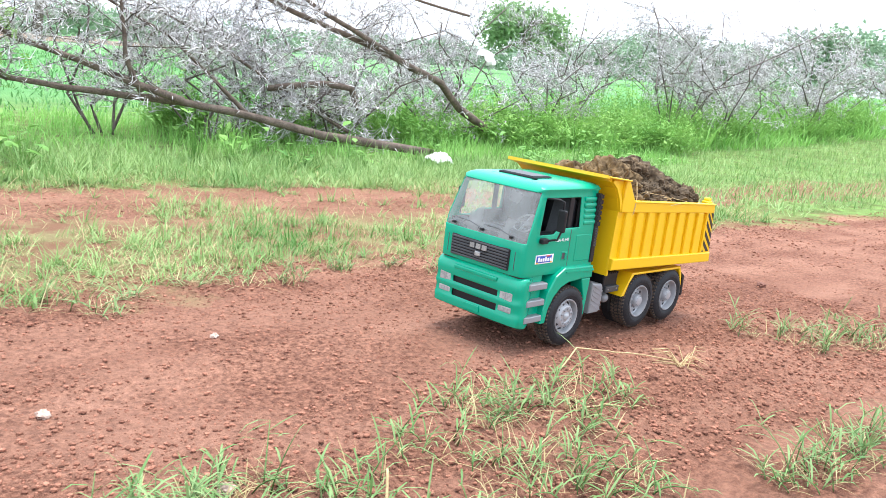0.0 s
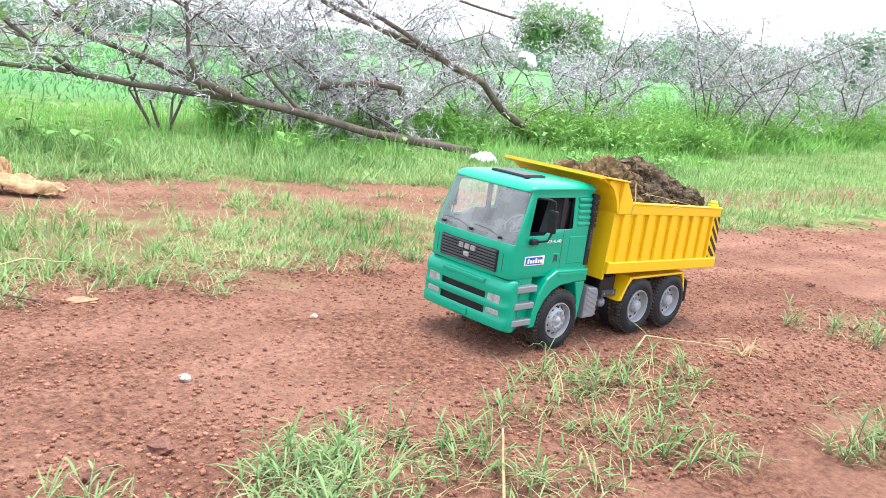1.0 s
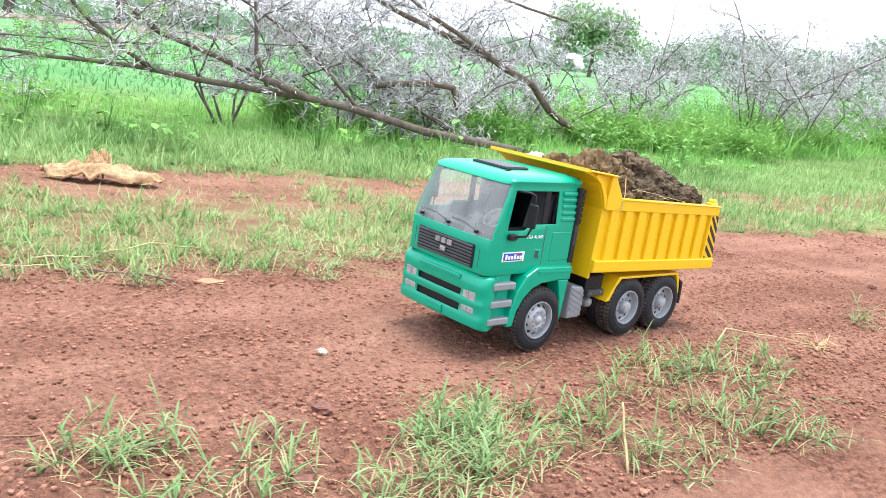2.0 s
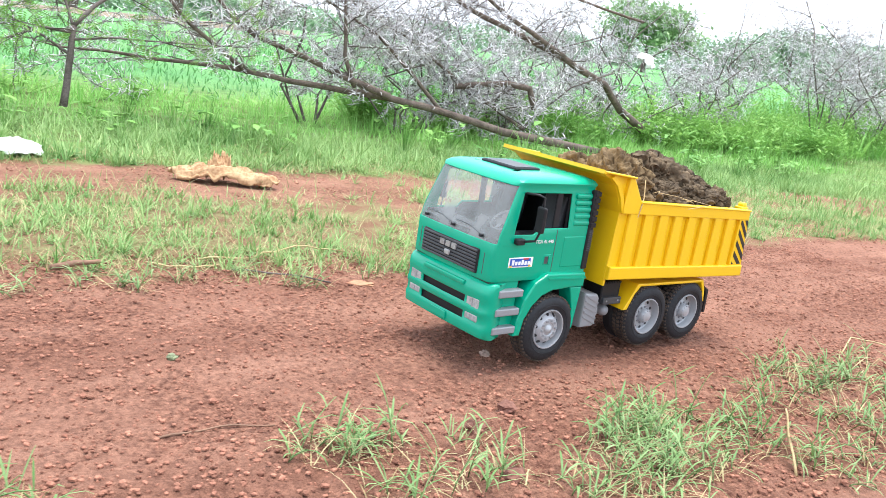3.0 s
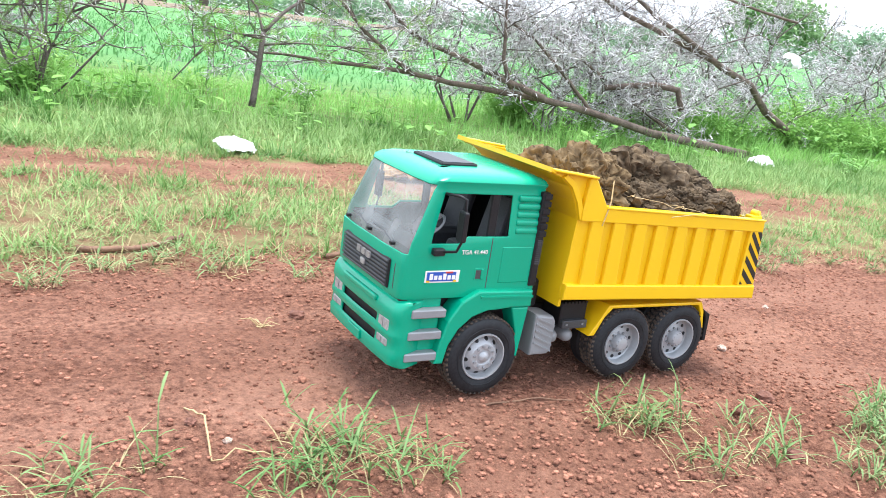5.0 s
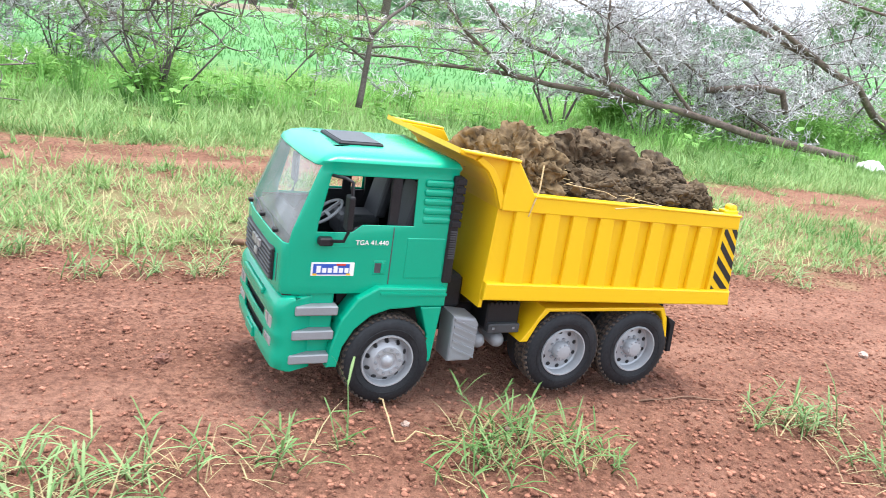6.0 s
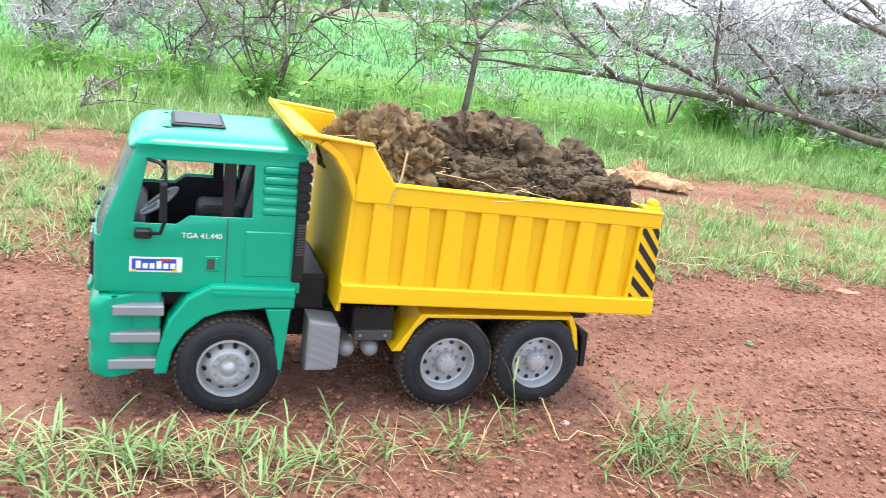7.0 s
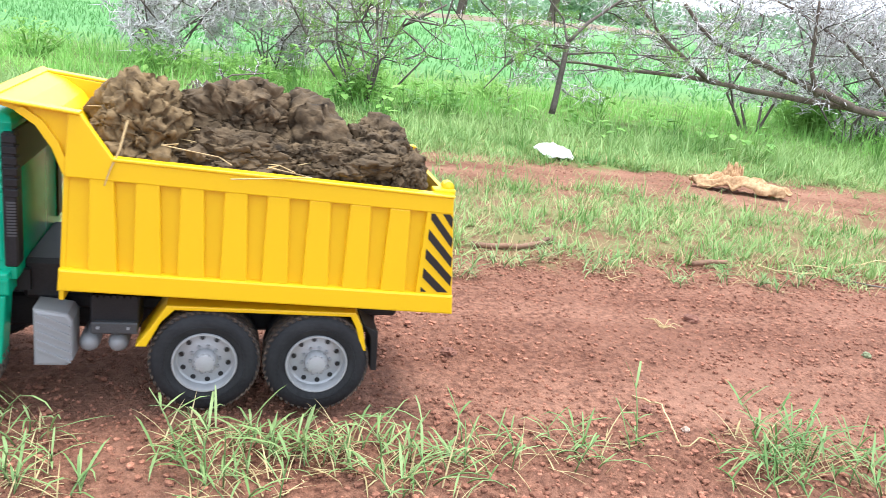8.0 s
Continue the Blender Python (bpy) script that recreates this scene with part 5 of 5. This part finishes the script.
thorn_bush(2.9, 3.2, 0.42, 0.55, 7, 56, 8, 1.1, 0.044, label="low tangle of grey thorn twigs in the grass")
thorn_bush(3.9, 3.4, 0.55, 0.6, 7, 57, 8, 1.0, 0.05, label="low tangle of grey thorn twigs in the grass")
thorn_bush(6.0, 3.3, 0.7, 0.9, 7, 58, 8, 1.0, 0.06, label="low tangle of grey thorn twigs in the grass")
thorn_bush(7.4, 3.3, 0.7, 0.9, 7, 59, 8, 1.0, 0.07, label="low tangle of grey thorn twigs in the grass")
thorn_bush(-0.46, 2.60, 0.55, 0.42, 12, 51, 6, 0.25, 0.022, 0.5, "small thorn bush with dark stems and green leaves at its foot", thick=0.0042)
thorn_bush(-1.15, 3.45, 0.50, 0.6, 9, 52, 12, 1.6, 0.046, lean=(0.25, -0.35), thick=0.0045)
thorn_bush(-0.75, 3.6, 0.45, 0.6, 8, 53, 12, 1.6, 0.046, thick=0.0045)


def sapling():
    T = tagged(new("thorn_sapling"), "slender thorn sapling with arching twigs and feathery leaves", "sapling")
    _, a = limb("stem", [(0.145, 2.57, 0.03), (0.155, 2.58, 0.14), (0.165, 2.58, 0.26)], 0.011, 0.008, T, TWIG, 6)
    _, b = limb("limb", [(0.165, 2.58, 0.26), (0.22, 2.59, 0.325), (0.30, 2.60, 0.39), (0.40, 2.61, 0.47)], 0.007, 0.004, T, TWIG, 6)
    _, c = limb("limb", [(0.160, 2.58, 0.24), (0.07, 2.55, 0.245), (-0.02, 2.52, 0.20), (-0.11, 2.50, 0.09)], 0.005, 0.002, T, TWIG, 5)
    _, d = limb("limb", [(0.155, 2.58, 0.18), (0.09, 2.61, 0.22), (-0.01, 2.66, 0.27), (-0.10, 2.70, 0.34), (-0.2, 2.72, 0.43)], 0.005, 0.002, T, TWIG, 5)
    _, e = limb("limb", [(0.165, 2.58, 0.25), (0.14, 2.60, 0.33), (0.05, 2.63, 0.42), (-0.02, 2.66, 0.50)], 0.005, 0.002, T, TWIG, 5)
    _, f = limb("limb", [(0.16, 2.58, 0.22), (0.26, 2.55, 0.24), (0.40, 2.53, 0.25), (0.55, 2.52, 0.26)], 0.004, 0.002, T, TWIG, 5)
    dress(T, [b, c, d, e, f], 61, 8, 0.17, 2, 0.45, 0.022, up=0.1, green=0.35)


sapling()


# ---- leafy undergrowth between the thorn bushes ----
def shrub(x, y, h, r, n, seed, label="leafy green undergrowth among the thorn bushes"):
    rng = random.Random(seed)
    V, F = [], []
    SV, SF = [], []
    z = surface(x, y)
    T = tagged(new("green_shrub"), label, "shrub", group="undergrowth among the thorn bushes")
    T.location = (x, y, z)
    for k in range(n):
        a, q = rng.uniform(0, 6.28), r * math.sqrt(rng.random())
        c = Vector((q * math.cos(a), q * math.sin(a), h * rng.uniform(0.35, 1.0) * (1.1 - 0.5 * q / r)))
        add_tube(SV, SF, [(c.x * 0.3, c.y * 0.3, 0), (c.x * 0.7, c.y * 0.7, c.z * 0.6), tuple(c)], [0.002, 0.0016, 0.0008], 3)
        for i in range(9):
            b = c * rng.uniform(0.55, 1.0) + Vector((rng.gauss(0, 0.02), rng.gauss(0, 0.02), rng.gauss(0, 0.015)))
            ya, e = rng.uniform(0, 6.28), rng.uniform(-0.3, 0.8)
            L = rng.uniform(0.014, 0.038) * (1 + h)
            d = Vector((math.cos(ya) * math.cos(e), math.sin(ya) * math.cos(e), math.sin(e)))
            s = Vector((-math.sin(ya), math.cos(ya), 0)) * L * rng.uniform(0.12, 0.26)
            p = len(V)
            V.extend([b, b + d * L * 0.5 + s, b + d * L - Vector((0, 0, L * 0.15)), b + d * L * 0.5 - s])
            F.append((p, p + 1, p + 2, p + 3))
    obj("leaf_growth", V, F, SHRUB, T)["kind"] = "stuff"
    obj("stem_growth", SV, SF, SHRUB, T)["kind"] = "stuff"


rg = random.Random(17)
for k in range(58):
    x = rg.uniform(1.4, 4.8)
    shrub(x, rg.uniform(2.8, 3.6), rg.uniform(0.16, 0.34), rg.uniform(0.12, 0.24), 36, 300 + k)
for k in range(20):
    shrub(rg.uniform(4.5, 11.0), rg.uniform(3.3, 4.6), rg.uniform(0.3, 0.55), rg.uniform(0.25, 0.45), 50, 400 + k)
for k in range(34):
    shrub(rg.uniform(3.4, 8.5), rg.uniform(3.1, 3.7), rg.uniform(0.24, 0.42), rg.uniform(0.2, 0.36), 40, 500 + k)
for k in range(10):
    shrub(rg.uniform(-1.9, 0.6), rg.uniform(2.75, 3.5), rg.uniform(0.08, 0.18), rg.uniform(0.08, 0.16), 22, 450 + k)
shrub(-0.47, 2.58, 0.17, 0.09, 40, 480, "green leafy shoots at the foot of a thorn bush")


# ---- broad weeds in the tall grass ----
def weeds():
    rng = random.Random(71)
    for k in range(46):
        x, y = rng.uniform(-1.4, 3.6), rng.uniform(2.1, 2.75)
        V, F = [], []
        z = surface(x, y)
        h = rng.uniform(0.06, 0.17)
        for i in range(rng.randint(9, 18)):
            a, e = rng.uniform(0, 6.28), rng.uniform(-0.2, 0.6)
            b = Vector((rng.gauss(0, 0.025), rng.gauss(0, 0.025), h * rng.uniform(0.2, 1)))
            L = rng.uniform(0.025, 0.05)
            d = Vector((math.cos(a) * math.cos(e), math.sin(a) * math.cos(e), math.sin(e)))
            s = Vector((-math.sin(a), math.cos(a), 0)) * L * 0.28
            q = len(V)
            V.extend([b, b + d * L * 0.4 + s, b + d * L * 0.75 + s * 0.7 - Vector((0, 0, L * 0.08)), b + d * L - Vector((0, 0, L * 0.2)), b + d * L * 0.75 - s * 0.7 - Vector((0, 0, L * 0.08)), b + d * L * 0.4 - s])
            F.append((q, q + 1, q + 2, q + 3, q + 4, q + 5))
            add_tube(V, F, [(b.x * 0.2, b.y * 0.2, 0), tuple(b)], [0.0012, 0.0007], 3)
        w = obj("weed", V, F, WEED)
        w["kind"] = "stuff"
        w.location = (x, y, z)
        tagged(w, "low broad-leaved green weed in the grass", "weed", "weeds in the bank grass")


weeds()


# ---- trees along the field ----
def tree(x, y, top, wide, seed, mat, label, base=None):
    rng = random.Random(seed)
    T = tagged(new("tree"), label, "tree", group="trees round the field")
    z0 = land(x, y) - 0.1
    h = top - z0
    V, F = [], []
    add_tube(V, F, [(x, y, z0), (x + 0.02 * h, y, z0 + h * 0.25), (x - 0.02 * h, y, z0 + h * 0.5), (x, y, z0 + h * 0.8)], [h * 0.035, h * 0.028, h * 0.02, h * 0.008], 8)
    for k in range(6):
        a = rng.uniform(0, 6.28)
        add_tube(V, F, [(x, y, z0 + h * rng.uniform(0.25, 0.5)), (x + math.cos(a) * wide * 0.2, y + math.sin(a) * wide * 0.2, z0 + h * 0.6), (x + math.cos(a) * wide * 0.38, y + math.sin(a) * wide * 0.38, z0 + h * 0.75)], [h * 0.015, h * 0.01, h * 0.004], 5)
    obj("trunk", V, F, BARK, T)
    LV, LF = [], []
    s = wide * 0.026
    for k in range(66):
        u = rng.random()
        a, e = rng.uniform(0, 6.28), math.asin(rng.uniform(-0.55, 1))
        rr = wide * 0.5 * (0.45 + 0.5 * u) * (1 + 0.25 * noise.noise(Vector((math.cos(a) * 1.5, math.sin(a) * 1.5, seed + e))))
        c = Vector((x + math.cos(a) * math.cos(e) * rr, y + math.sin(a) * math.cos(e) * rr, z0 + h * 0.60 + math.sin(e) * h * 0.38 * (0.6 + 0.4 * u)))
        for i in range(90):
            p = c + Vector((rng.gauss(0, 1), rng.gauss(0, 1), rng.gauss(0, 0.7))) * wide * 0.065
            d = Vector((rng.gauss(0, 1), rng.gauss(0, 1), rng.gauss(0, 0.7))).normalized()
            w = d.cross(Vector((rng.gauss(0, 1), rng.gauss(0, 1), 1))).normalized()
            q = len(LV)
            LV.extend([p, p + d * s + w * s * 0.5, p + d * s * 2, p + d * s - w * s * 0.5])
            LF.append((q, q + 1, q + 2, q + 3))
    cr = obj("crown", LV, LF, mat, T)
    return T


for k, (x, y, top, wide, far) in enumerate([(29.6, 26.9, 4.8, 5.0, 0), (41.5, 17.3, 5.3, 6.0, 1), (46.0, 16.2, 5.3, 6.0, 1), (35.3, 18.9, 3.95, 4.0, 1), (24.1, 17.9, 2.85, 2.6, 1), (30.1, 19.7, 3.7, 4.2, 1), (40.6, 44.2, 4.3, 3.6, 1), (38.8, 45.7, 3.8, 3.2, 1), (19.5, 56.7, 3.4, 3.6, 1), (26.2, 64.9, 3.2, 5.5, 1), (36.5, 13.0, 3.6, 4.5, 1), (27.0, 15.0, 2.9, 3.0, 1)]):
    tree(x, y, top, wide, 80 + k, HAZECROWN if far else CROWN, "leafy tree beyond the green field" if far == 0 else "distant tree beyond the field, leaves paled for haze")


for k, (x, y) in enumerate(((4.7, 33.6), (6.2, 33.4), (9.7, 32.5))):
    tree(x, y, land(x, y) + 5.5, 4.5, 95 + k, HAZECROWN, "tall tree beyond the field with a bare trunk")


def earth_bank():
    """A low bank of bare brown earth along the field's far side."""
    V, F = [], []
    for i in range(60):
        x = -16 + 28 * i / 59
        y = 25.5 + 0.16 * x + 0.5 * wobble(x, 1, 0.4)
        for dy, h in ((-0.9, -0.05), (-0.4, 0.12), (0.3, 0.15), (0.9, -0.05)):
            V.append((x, y + dy, land(x, y + dy) + h * (1 + 0.4 * wobble(x, dy, 1.3))))
    for i in range(59):
        for j in range(3):
            a = i * 4 + j
            F.append((a, a + 4, a + 5, a + 1))
    tagged(obj("earth_bank", V, F, EARTH, smooth=True), "low bank of bare brown earth beyond the field", "bank", kind="structure")


earth_bank()


def hedge():
    """A far belt of trees along the field's edge: too many to count."""
    rng = random.Random(91)
    V, F = [], []
    for k in range(240):
        a = radians(-18 + 86 * k / 240 + rng.uniform(-0.3, 0.3))
        d = rng.uniform(85, 100)
        x, y = d * math.sin(a), d * math.cos(a)
        z = land(x, y)
        h = rng.uniform(1.6, 3.2) * (0.8 + 0.5 * abs(wobble(a * 9, 1.0)))
        for i in range(90):
            p = Vector((x + rng.gauss(0, 1.0), y + rng.gauss(0, 1.0), z + h * rng.random() ** 0.8))
            d1 = Vector((rng.gauss(0, 1), rng.gauss(0, 1), rng.gauss(0, 1))).normalized() * 0.28
            d2 = d1.cross(Vector((rng.gauss(0, 1), rng.gauss(0, 1), 1))).normalized() * 0.2
            q = len(V)
            V.extend([p - d1, p + d2, p + d1, p - d2])
            F.append((q, q + 1, q + 2, q + 3))
    tagged(obj("far_woods", V, F, HAZECROWN), "belt of distant trees beyond the field, leaves paled for haze", "woods", kind="stuff")


hedge()


# ---- litter, sticks and stones ----
def sheet(name, x, y, sx, sy, lift, seed, mat, label, category, turn=0.0, crease=1.0):
    """A crumpled sheet with thickness, lying on the grass."""
    n = 30
    V, F = [], []
    o = Vector((seed * 3.3, seed, 0))
    for j in range(n + 1):
        for i in range(n + 1):
            u, v = i / n * 2 - 1, j / n * 2 - 1
            k = 1 - 0.22 * abs(noise.noise(Vector((u * 1.3, v * 1.3, 9)) + o))
            px, py = u * sx * k * math.sqrt(1 - v * v * 0.45), v * sy * k * math.sqrt(1 - u * u * 0.45)
            pz = lift * (1 - 0.55 * (u * u + v * v)) + crease * 0.30 * lift * noise.noise(Vector((u * 2.2, v * 2.2, 1)) + o) + crease * 0.16 * lift * noise.noise(Vector((u * 6, v * 6, 2)) + o) + max(0, crease - 1) * lift * (0.30 - abs(noise.noise(Vector((u * 2.0, v * 4.5, 5)) + o)))
            V.append((px, py, max(0.001, pz)))
    for j in range(n):
        for i in range(n):
            a = j * (n + 1) + i
            F.append((a, a + 1, a + n + 2, a + n + 1))
    ob = obj(name, V, F, mat, smooth=True)
    ob.location, ob.rotation_euler = (x, y, surface(x, y) + 0.004), (0, 0, turn)
    so = ob.modifiers.new("thickness", "SOLIDIFY")
    so.thickness = 0.002
    return tagged(ob, label, category)


b = sheet("plastic_bag", -0.072, 1.875, 0.052, 0.045, 0.016, 3, WRAP, "crumpled white plastic bag on the grass", "plastic bag", 0.35)
b.location.z += 0.006
b.rotation_euler.x = 0.22
b = sheet("plastic_sack", 2.17, 2.34, 0.070, 0.050, 0.040, 5, WRAP, "white plastic sack lying in the grass", "plastic bag", 0.2)
b.location.z += 0.004
b = sheet("plastic_sack", 3.26, 3.24, 0.075, 0.06, 0.05, 6, WRAP, "torn white plastic sack caught in a thorn bush", "plastic bag", 0.4, 1.0)
b.location.z, b.rotation_euler.x = 0.50, 0.7
sheet("brown_husk", 0.275, 1.622, 0.118, 0.034, 0.022, 7, CLOTH, "crumpled brown dry husk on the dirt track", "husk", -0.28, 2.2)
b = sheet("brown_husk", 0.280, 1.672, 0.030, 0.024, 0.036, 8, CLOTH, "crumpled brown dry husk on the dirt track", "husk", 0.5, 2.4)
# curled bark-coloured sheet stands in for a dark log
sheet("dead_leaf", -0.93, 2.44, 0.05, 0.02, 0.03, 9, BARK, "short dark brown log in the grass", "leaf", 0.2, 1.8)


def stick(name, pts, r, mat, label, category="stick"):
    V, F = [], []
    x0, y0 = pts[0][0], pts[0][1]
    z0 = surface(x0, y0)
    fine = []
    for a, c in zip(pts, pts[1:]):
        for i in range(4):
            fine.append((a[0] + (c[0] - a[0]) * i / 4, a[1] + (c[1] - a[1]) * i / 4, a[2] + (c[2] - a[2]) * i / 4))
    fine.append(pts[-1])
    P = [(x - x0, y - y0, surface(x, y) - z0 + h + r * 0.7) for x, y, h in fine]
    add_tube(V, F, P, [r * (1 + 0.25 * noise.noise(Vector((i * 0.7, x0 * 9, 0)))) * (1 - 0.35 * i / len(P)) for i in range(len(P))], 6)
    ob = obj(name, V, F, mat, smooth=True)
    ob.location = (x0, y0, z0)
    return tagged(ob, label, category)


stick("stick", [(-0.167, 0.566, 0), (-0.12, 0.563, 0.001), (-0.076, 0.556, 0)], 0.0010, WOOD, "thin dry brown stick on the red soil")
stick("driftwood_stick", [(-0.462, 1.030, 0.002), (-0.40, 1.028, 0.002), (-0.355, 1.060, 0.003), (-0.33, 1.085, 0.005)], 0.0042, WOOD, "bent brown stick at the edge of the grass")
stick("stick", [(-0.165, 0.985, 0.006), (-0.11, 0.995, 0.008)], 0.0042, WOOD, "short brown stick at the edge of the grass")
stick("straw_stalk", [(-0.415, 0.604, 0.0), (-0.410, 0.585, 0.006), (-0.408, 0.566, 0.010), (-0.410, 0.540, 0.004), (-0.412, 0.519, 0.001), (-0.395, 0.524, 0.004), (-0.37, 0.518, 0.003)], 0.0008, STRAW, "bent dry straw stalk on the red soil", "straw")
stick("straw_stalk", [(0.70, 0.515, 0), (0.745, 0.53, 0.012), (0.80, 0.515, 0.006), (0.87, 0.47, 0)], 0.0011, STRAW, "bent dry straw stalk on the red soil", "straw")
stick("straw_stalk", [(0.62, 0.43, 0), (0.66, 0.425, 0.002), (0.70, 0.40, 0)], 0.0010, STRAW, "dry straw stalk on the red soil", "straw")
stick("straw_stalk", [(0.31, 0.335, 0.0), (0.33, 0.36, 0.02), (0.34, 0.375, 0.038)], 0.0013, STRAW, "dry straw stalk in the grass tuft", "straw")
stick("straw_stalk", [(0.02, 1.03, 0.004), (0.09, 1.02, 0.006), (0.17, 1.05, 0.012), (0.24, 1.04, 0.004)], 0.0014, STRAW, "long dry straw stalk at the edge of the grass", "straw")
stick("straw_stalk", [(-0.05, 1.02, 0.004), (0.0, 0.985, 0.004), (0.04, 1.0, 0.004)], 0.0012, STRAW, "dry straw stalk at the edge of the grass", "straw")
stick("twig", [(0.05, 0.985, 0.002), (0.10, 0.94, 0.004), (0.15, 0.90, 0.002)], 0.0014, TWIG, "thin dark twig on the road")


def straw_bunch(x, y, n, L, seed, label="small bunch of pale dry grass on the road"):
    rng = random.Random(seed)
    T = tagged(new("straw_bunch"), label, "straw")
    T.location = (x, y, surface(x, y))
    for k in range(n):
        V, F = [], []
        a, e = rng.uniform(-0.6, 2.4) + (3.0 if k % 4 == 0 else 0), rng.uniform(0.1, 1.2)
        q = L * rng.uniform(0.5, 1)
        add_tube(V, F, [(rng.gauss(0, 0.004), rng.gauss(0, 0.004), 0.001), (math.cos(a) * q * 0.5, math.sin(a) * q * 0.5, q * 0.45 * e), (math.cos(a) * q, math.sin(a) * q, q * 0.35 * e)], [0.0006, 0.0005, 0.0002], 4)
        obj("straw", V, F, STRAW, T)


straw_bunch(-0.312, 0.762, 9, 0.024, 1)
straw_bunch(0.86, 0.46, 22, 0.050, 2, "flattened bunch of dry straw on the red soil")
straw_bunch(-0.30, 0.93, 5, 0.02, 3)


def stone(x, y, r, seed, mat, label, squash=0.7):
    V, F = [], []
    clod(V, F, (0, 0, 0), r, seed, 3, 0.55, (1, 0.85, squash))
    ob = obj("stone", V, F, mat)
    ob.location = (x, y, surface(x, y) + r * squash * 0.45)
    return tagged(ob, label, "stone", "stones on the road")


for x, y, r, mat, label in ((0.079, 0.495, 0.011, BROWNSTONE, "pinkish brown stone on the red soil"), (0.132, 0.517, 0.010, BROWNSTONE, "dark red-brown stone on the red soil"), (0.205, 0.644, 0.0062, STONE, "small pale stone on the road"),
                            (-0.266, 0.789, 0.0085, BROWNSTONE, "dark red-brown clod on the road"), (0.417, 0.766, 0.005, STONE, "small pale stone on the road"), (-0.754, 0.536, 0.006, BROWNSTONE, "pinkish brown stone on the red soil"), (0.27, 0.462, 0.0075, STONE, "pale round stone beside the grass"),
                            (-0.313, 0.532, 0.0024, STONE, "small white stone on the red soil"), (0.195, 0.90, 0.017, ORANGE, "flat pale orange stone on the road"), (-0.415, 0.575, 0.0045, BROWNSTONE, "small dark pebble on the road"), (-0.395, 0.545, 0.0035, STONE, "small tan pebble on the road"),
                            (0.06, 0.42, 0.010, BROWNSTONE, "red-brown stone on the red soil"), (-0.30, 0.547, 0.0022, STONE, "small white stone on the red soil"), (1.418, 0.638, 0.009, BROWNSTONE, "dark red-brown clod on the road"), (-0.565, 0.665, 0.007, BROWNSTONE, "dark red-brown clod on the road")):
    stone(x, y, r, int(x * 100) + 200, mat, label, 0.12 if mat is ORANGE else 0.7)
lf = stone(-0.115, 0.698, 0.0055, 77, OLIVE, "dull green round fruit on the road", 0.8)
lf.name = "green_fruit"
lf["category"] = "fruit"


# ---- beyond the field ----
def pond():
    V, F = [], []
    k = 40
    for i in range(k):
        a = 6.2832 * i / k
        x, y = -4.0 + 7.0 * math.cos(a) * (1 + 0.12 * wobble(math.cos(a), math.sin(a), 2)), 33.0 + 6.0 * math.sin(a)
        V.append((x, y, land(x, y)))
    V = [(x, y, q + 0.02) for x, y, q in V]
    m = bpy.data.materials.new("still_water")
    m.use_nodes = True
    b = m.node_tree.nodes["Principled BSDF"]
    b.inputs["Base Color"].default_value, b.inputs["Roughness"].default_value = (0.34, 0.36, 0.34, 1), 0.3
    ob = obj("water", V, [tuple(range(k))], m)
    tagged(ob, "still grey pond water beyond the field", "pond", kind="structure")


pond()


# ---- what moves ----
# seconds, then the near front wheel's foot (x, y, z) and the heading
DRIVE = [
    (0.0, 0.7741, 0.5734, 0.0105, 2.36), (0.5, 0.6981, 0.5720, 0.0081, 2.12), (1.0, 0.6228, 0.5705, 0.0060, 2.05),
    (1.5, 0.5308, 0.5690, 0.0046, 2.29), (3.0, 0.2444, 0.5957, 0.0080, 2.62), (3.5, 0.1428, 0.5922, 0.0050, 2.98),
    (4.0, 0.0476, 0.5884, 0.0035, 2.92), (4.5, -0.0638, 0.5802, 0.0016, 2.50), (5.0, -0.1668, 0.5779, -0.0006, 2.38),
    (6.5, -0.5301, 0.5689, -0.0039, 1.98), (7.0, -0.6538, 0.5613, -0.0064, 2.18), (7.5, -0.7965, 0.5512, -0.0066, 1.95), (8.0, -0.9254, 0.5389, -0.0058, 2.25),
]


def motions():
    rows = [(t, pose(x, y, z, 0.9, -1.0, h) @ pose(0, 0.0712, 0)) for t, x, y, z, h in DRIVE]
    walk(truck, rows)
    walk(load, rows)
    ts, xs = [r[0] for r in DRIVE], [r[1] for r in DRIVE]
    for w in wheels:
        at = w.location.copy()
        spin = []
        for k in range(81):
            t = k / 10
            turn = -math.degrees((xs[0] - float(np.interp(t, ts, xs))) / RAD)
            spin.append((t, pose(at.x, at.y, at.z, 0, turn, 0)))
        walk(w, spin)


motions()
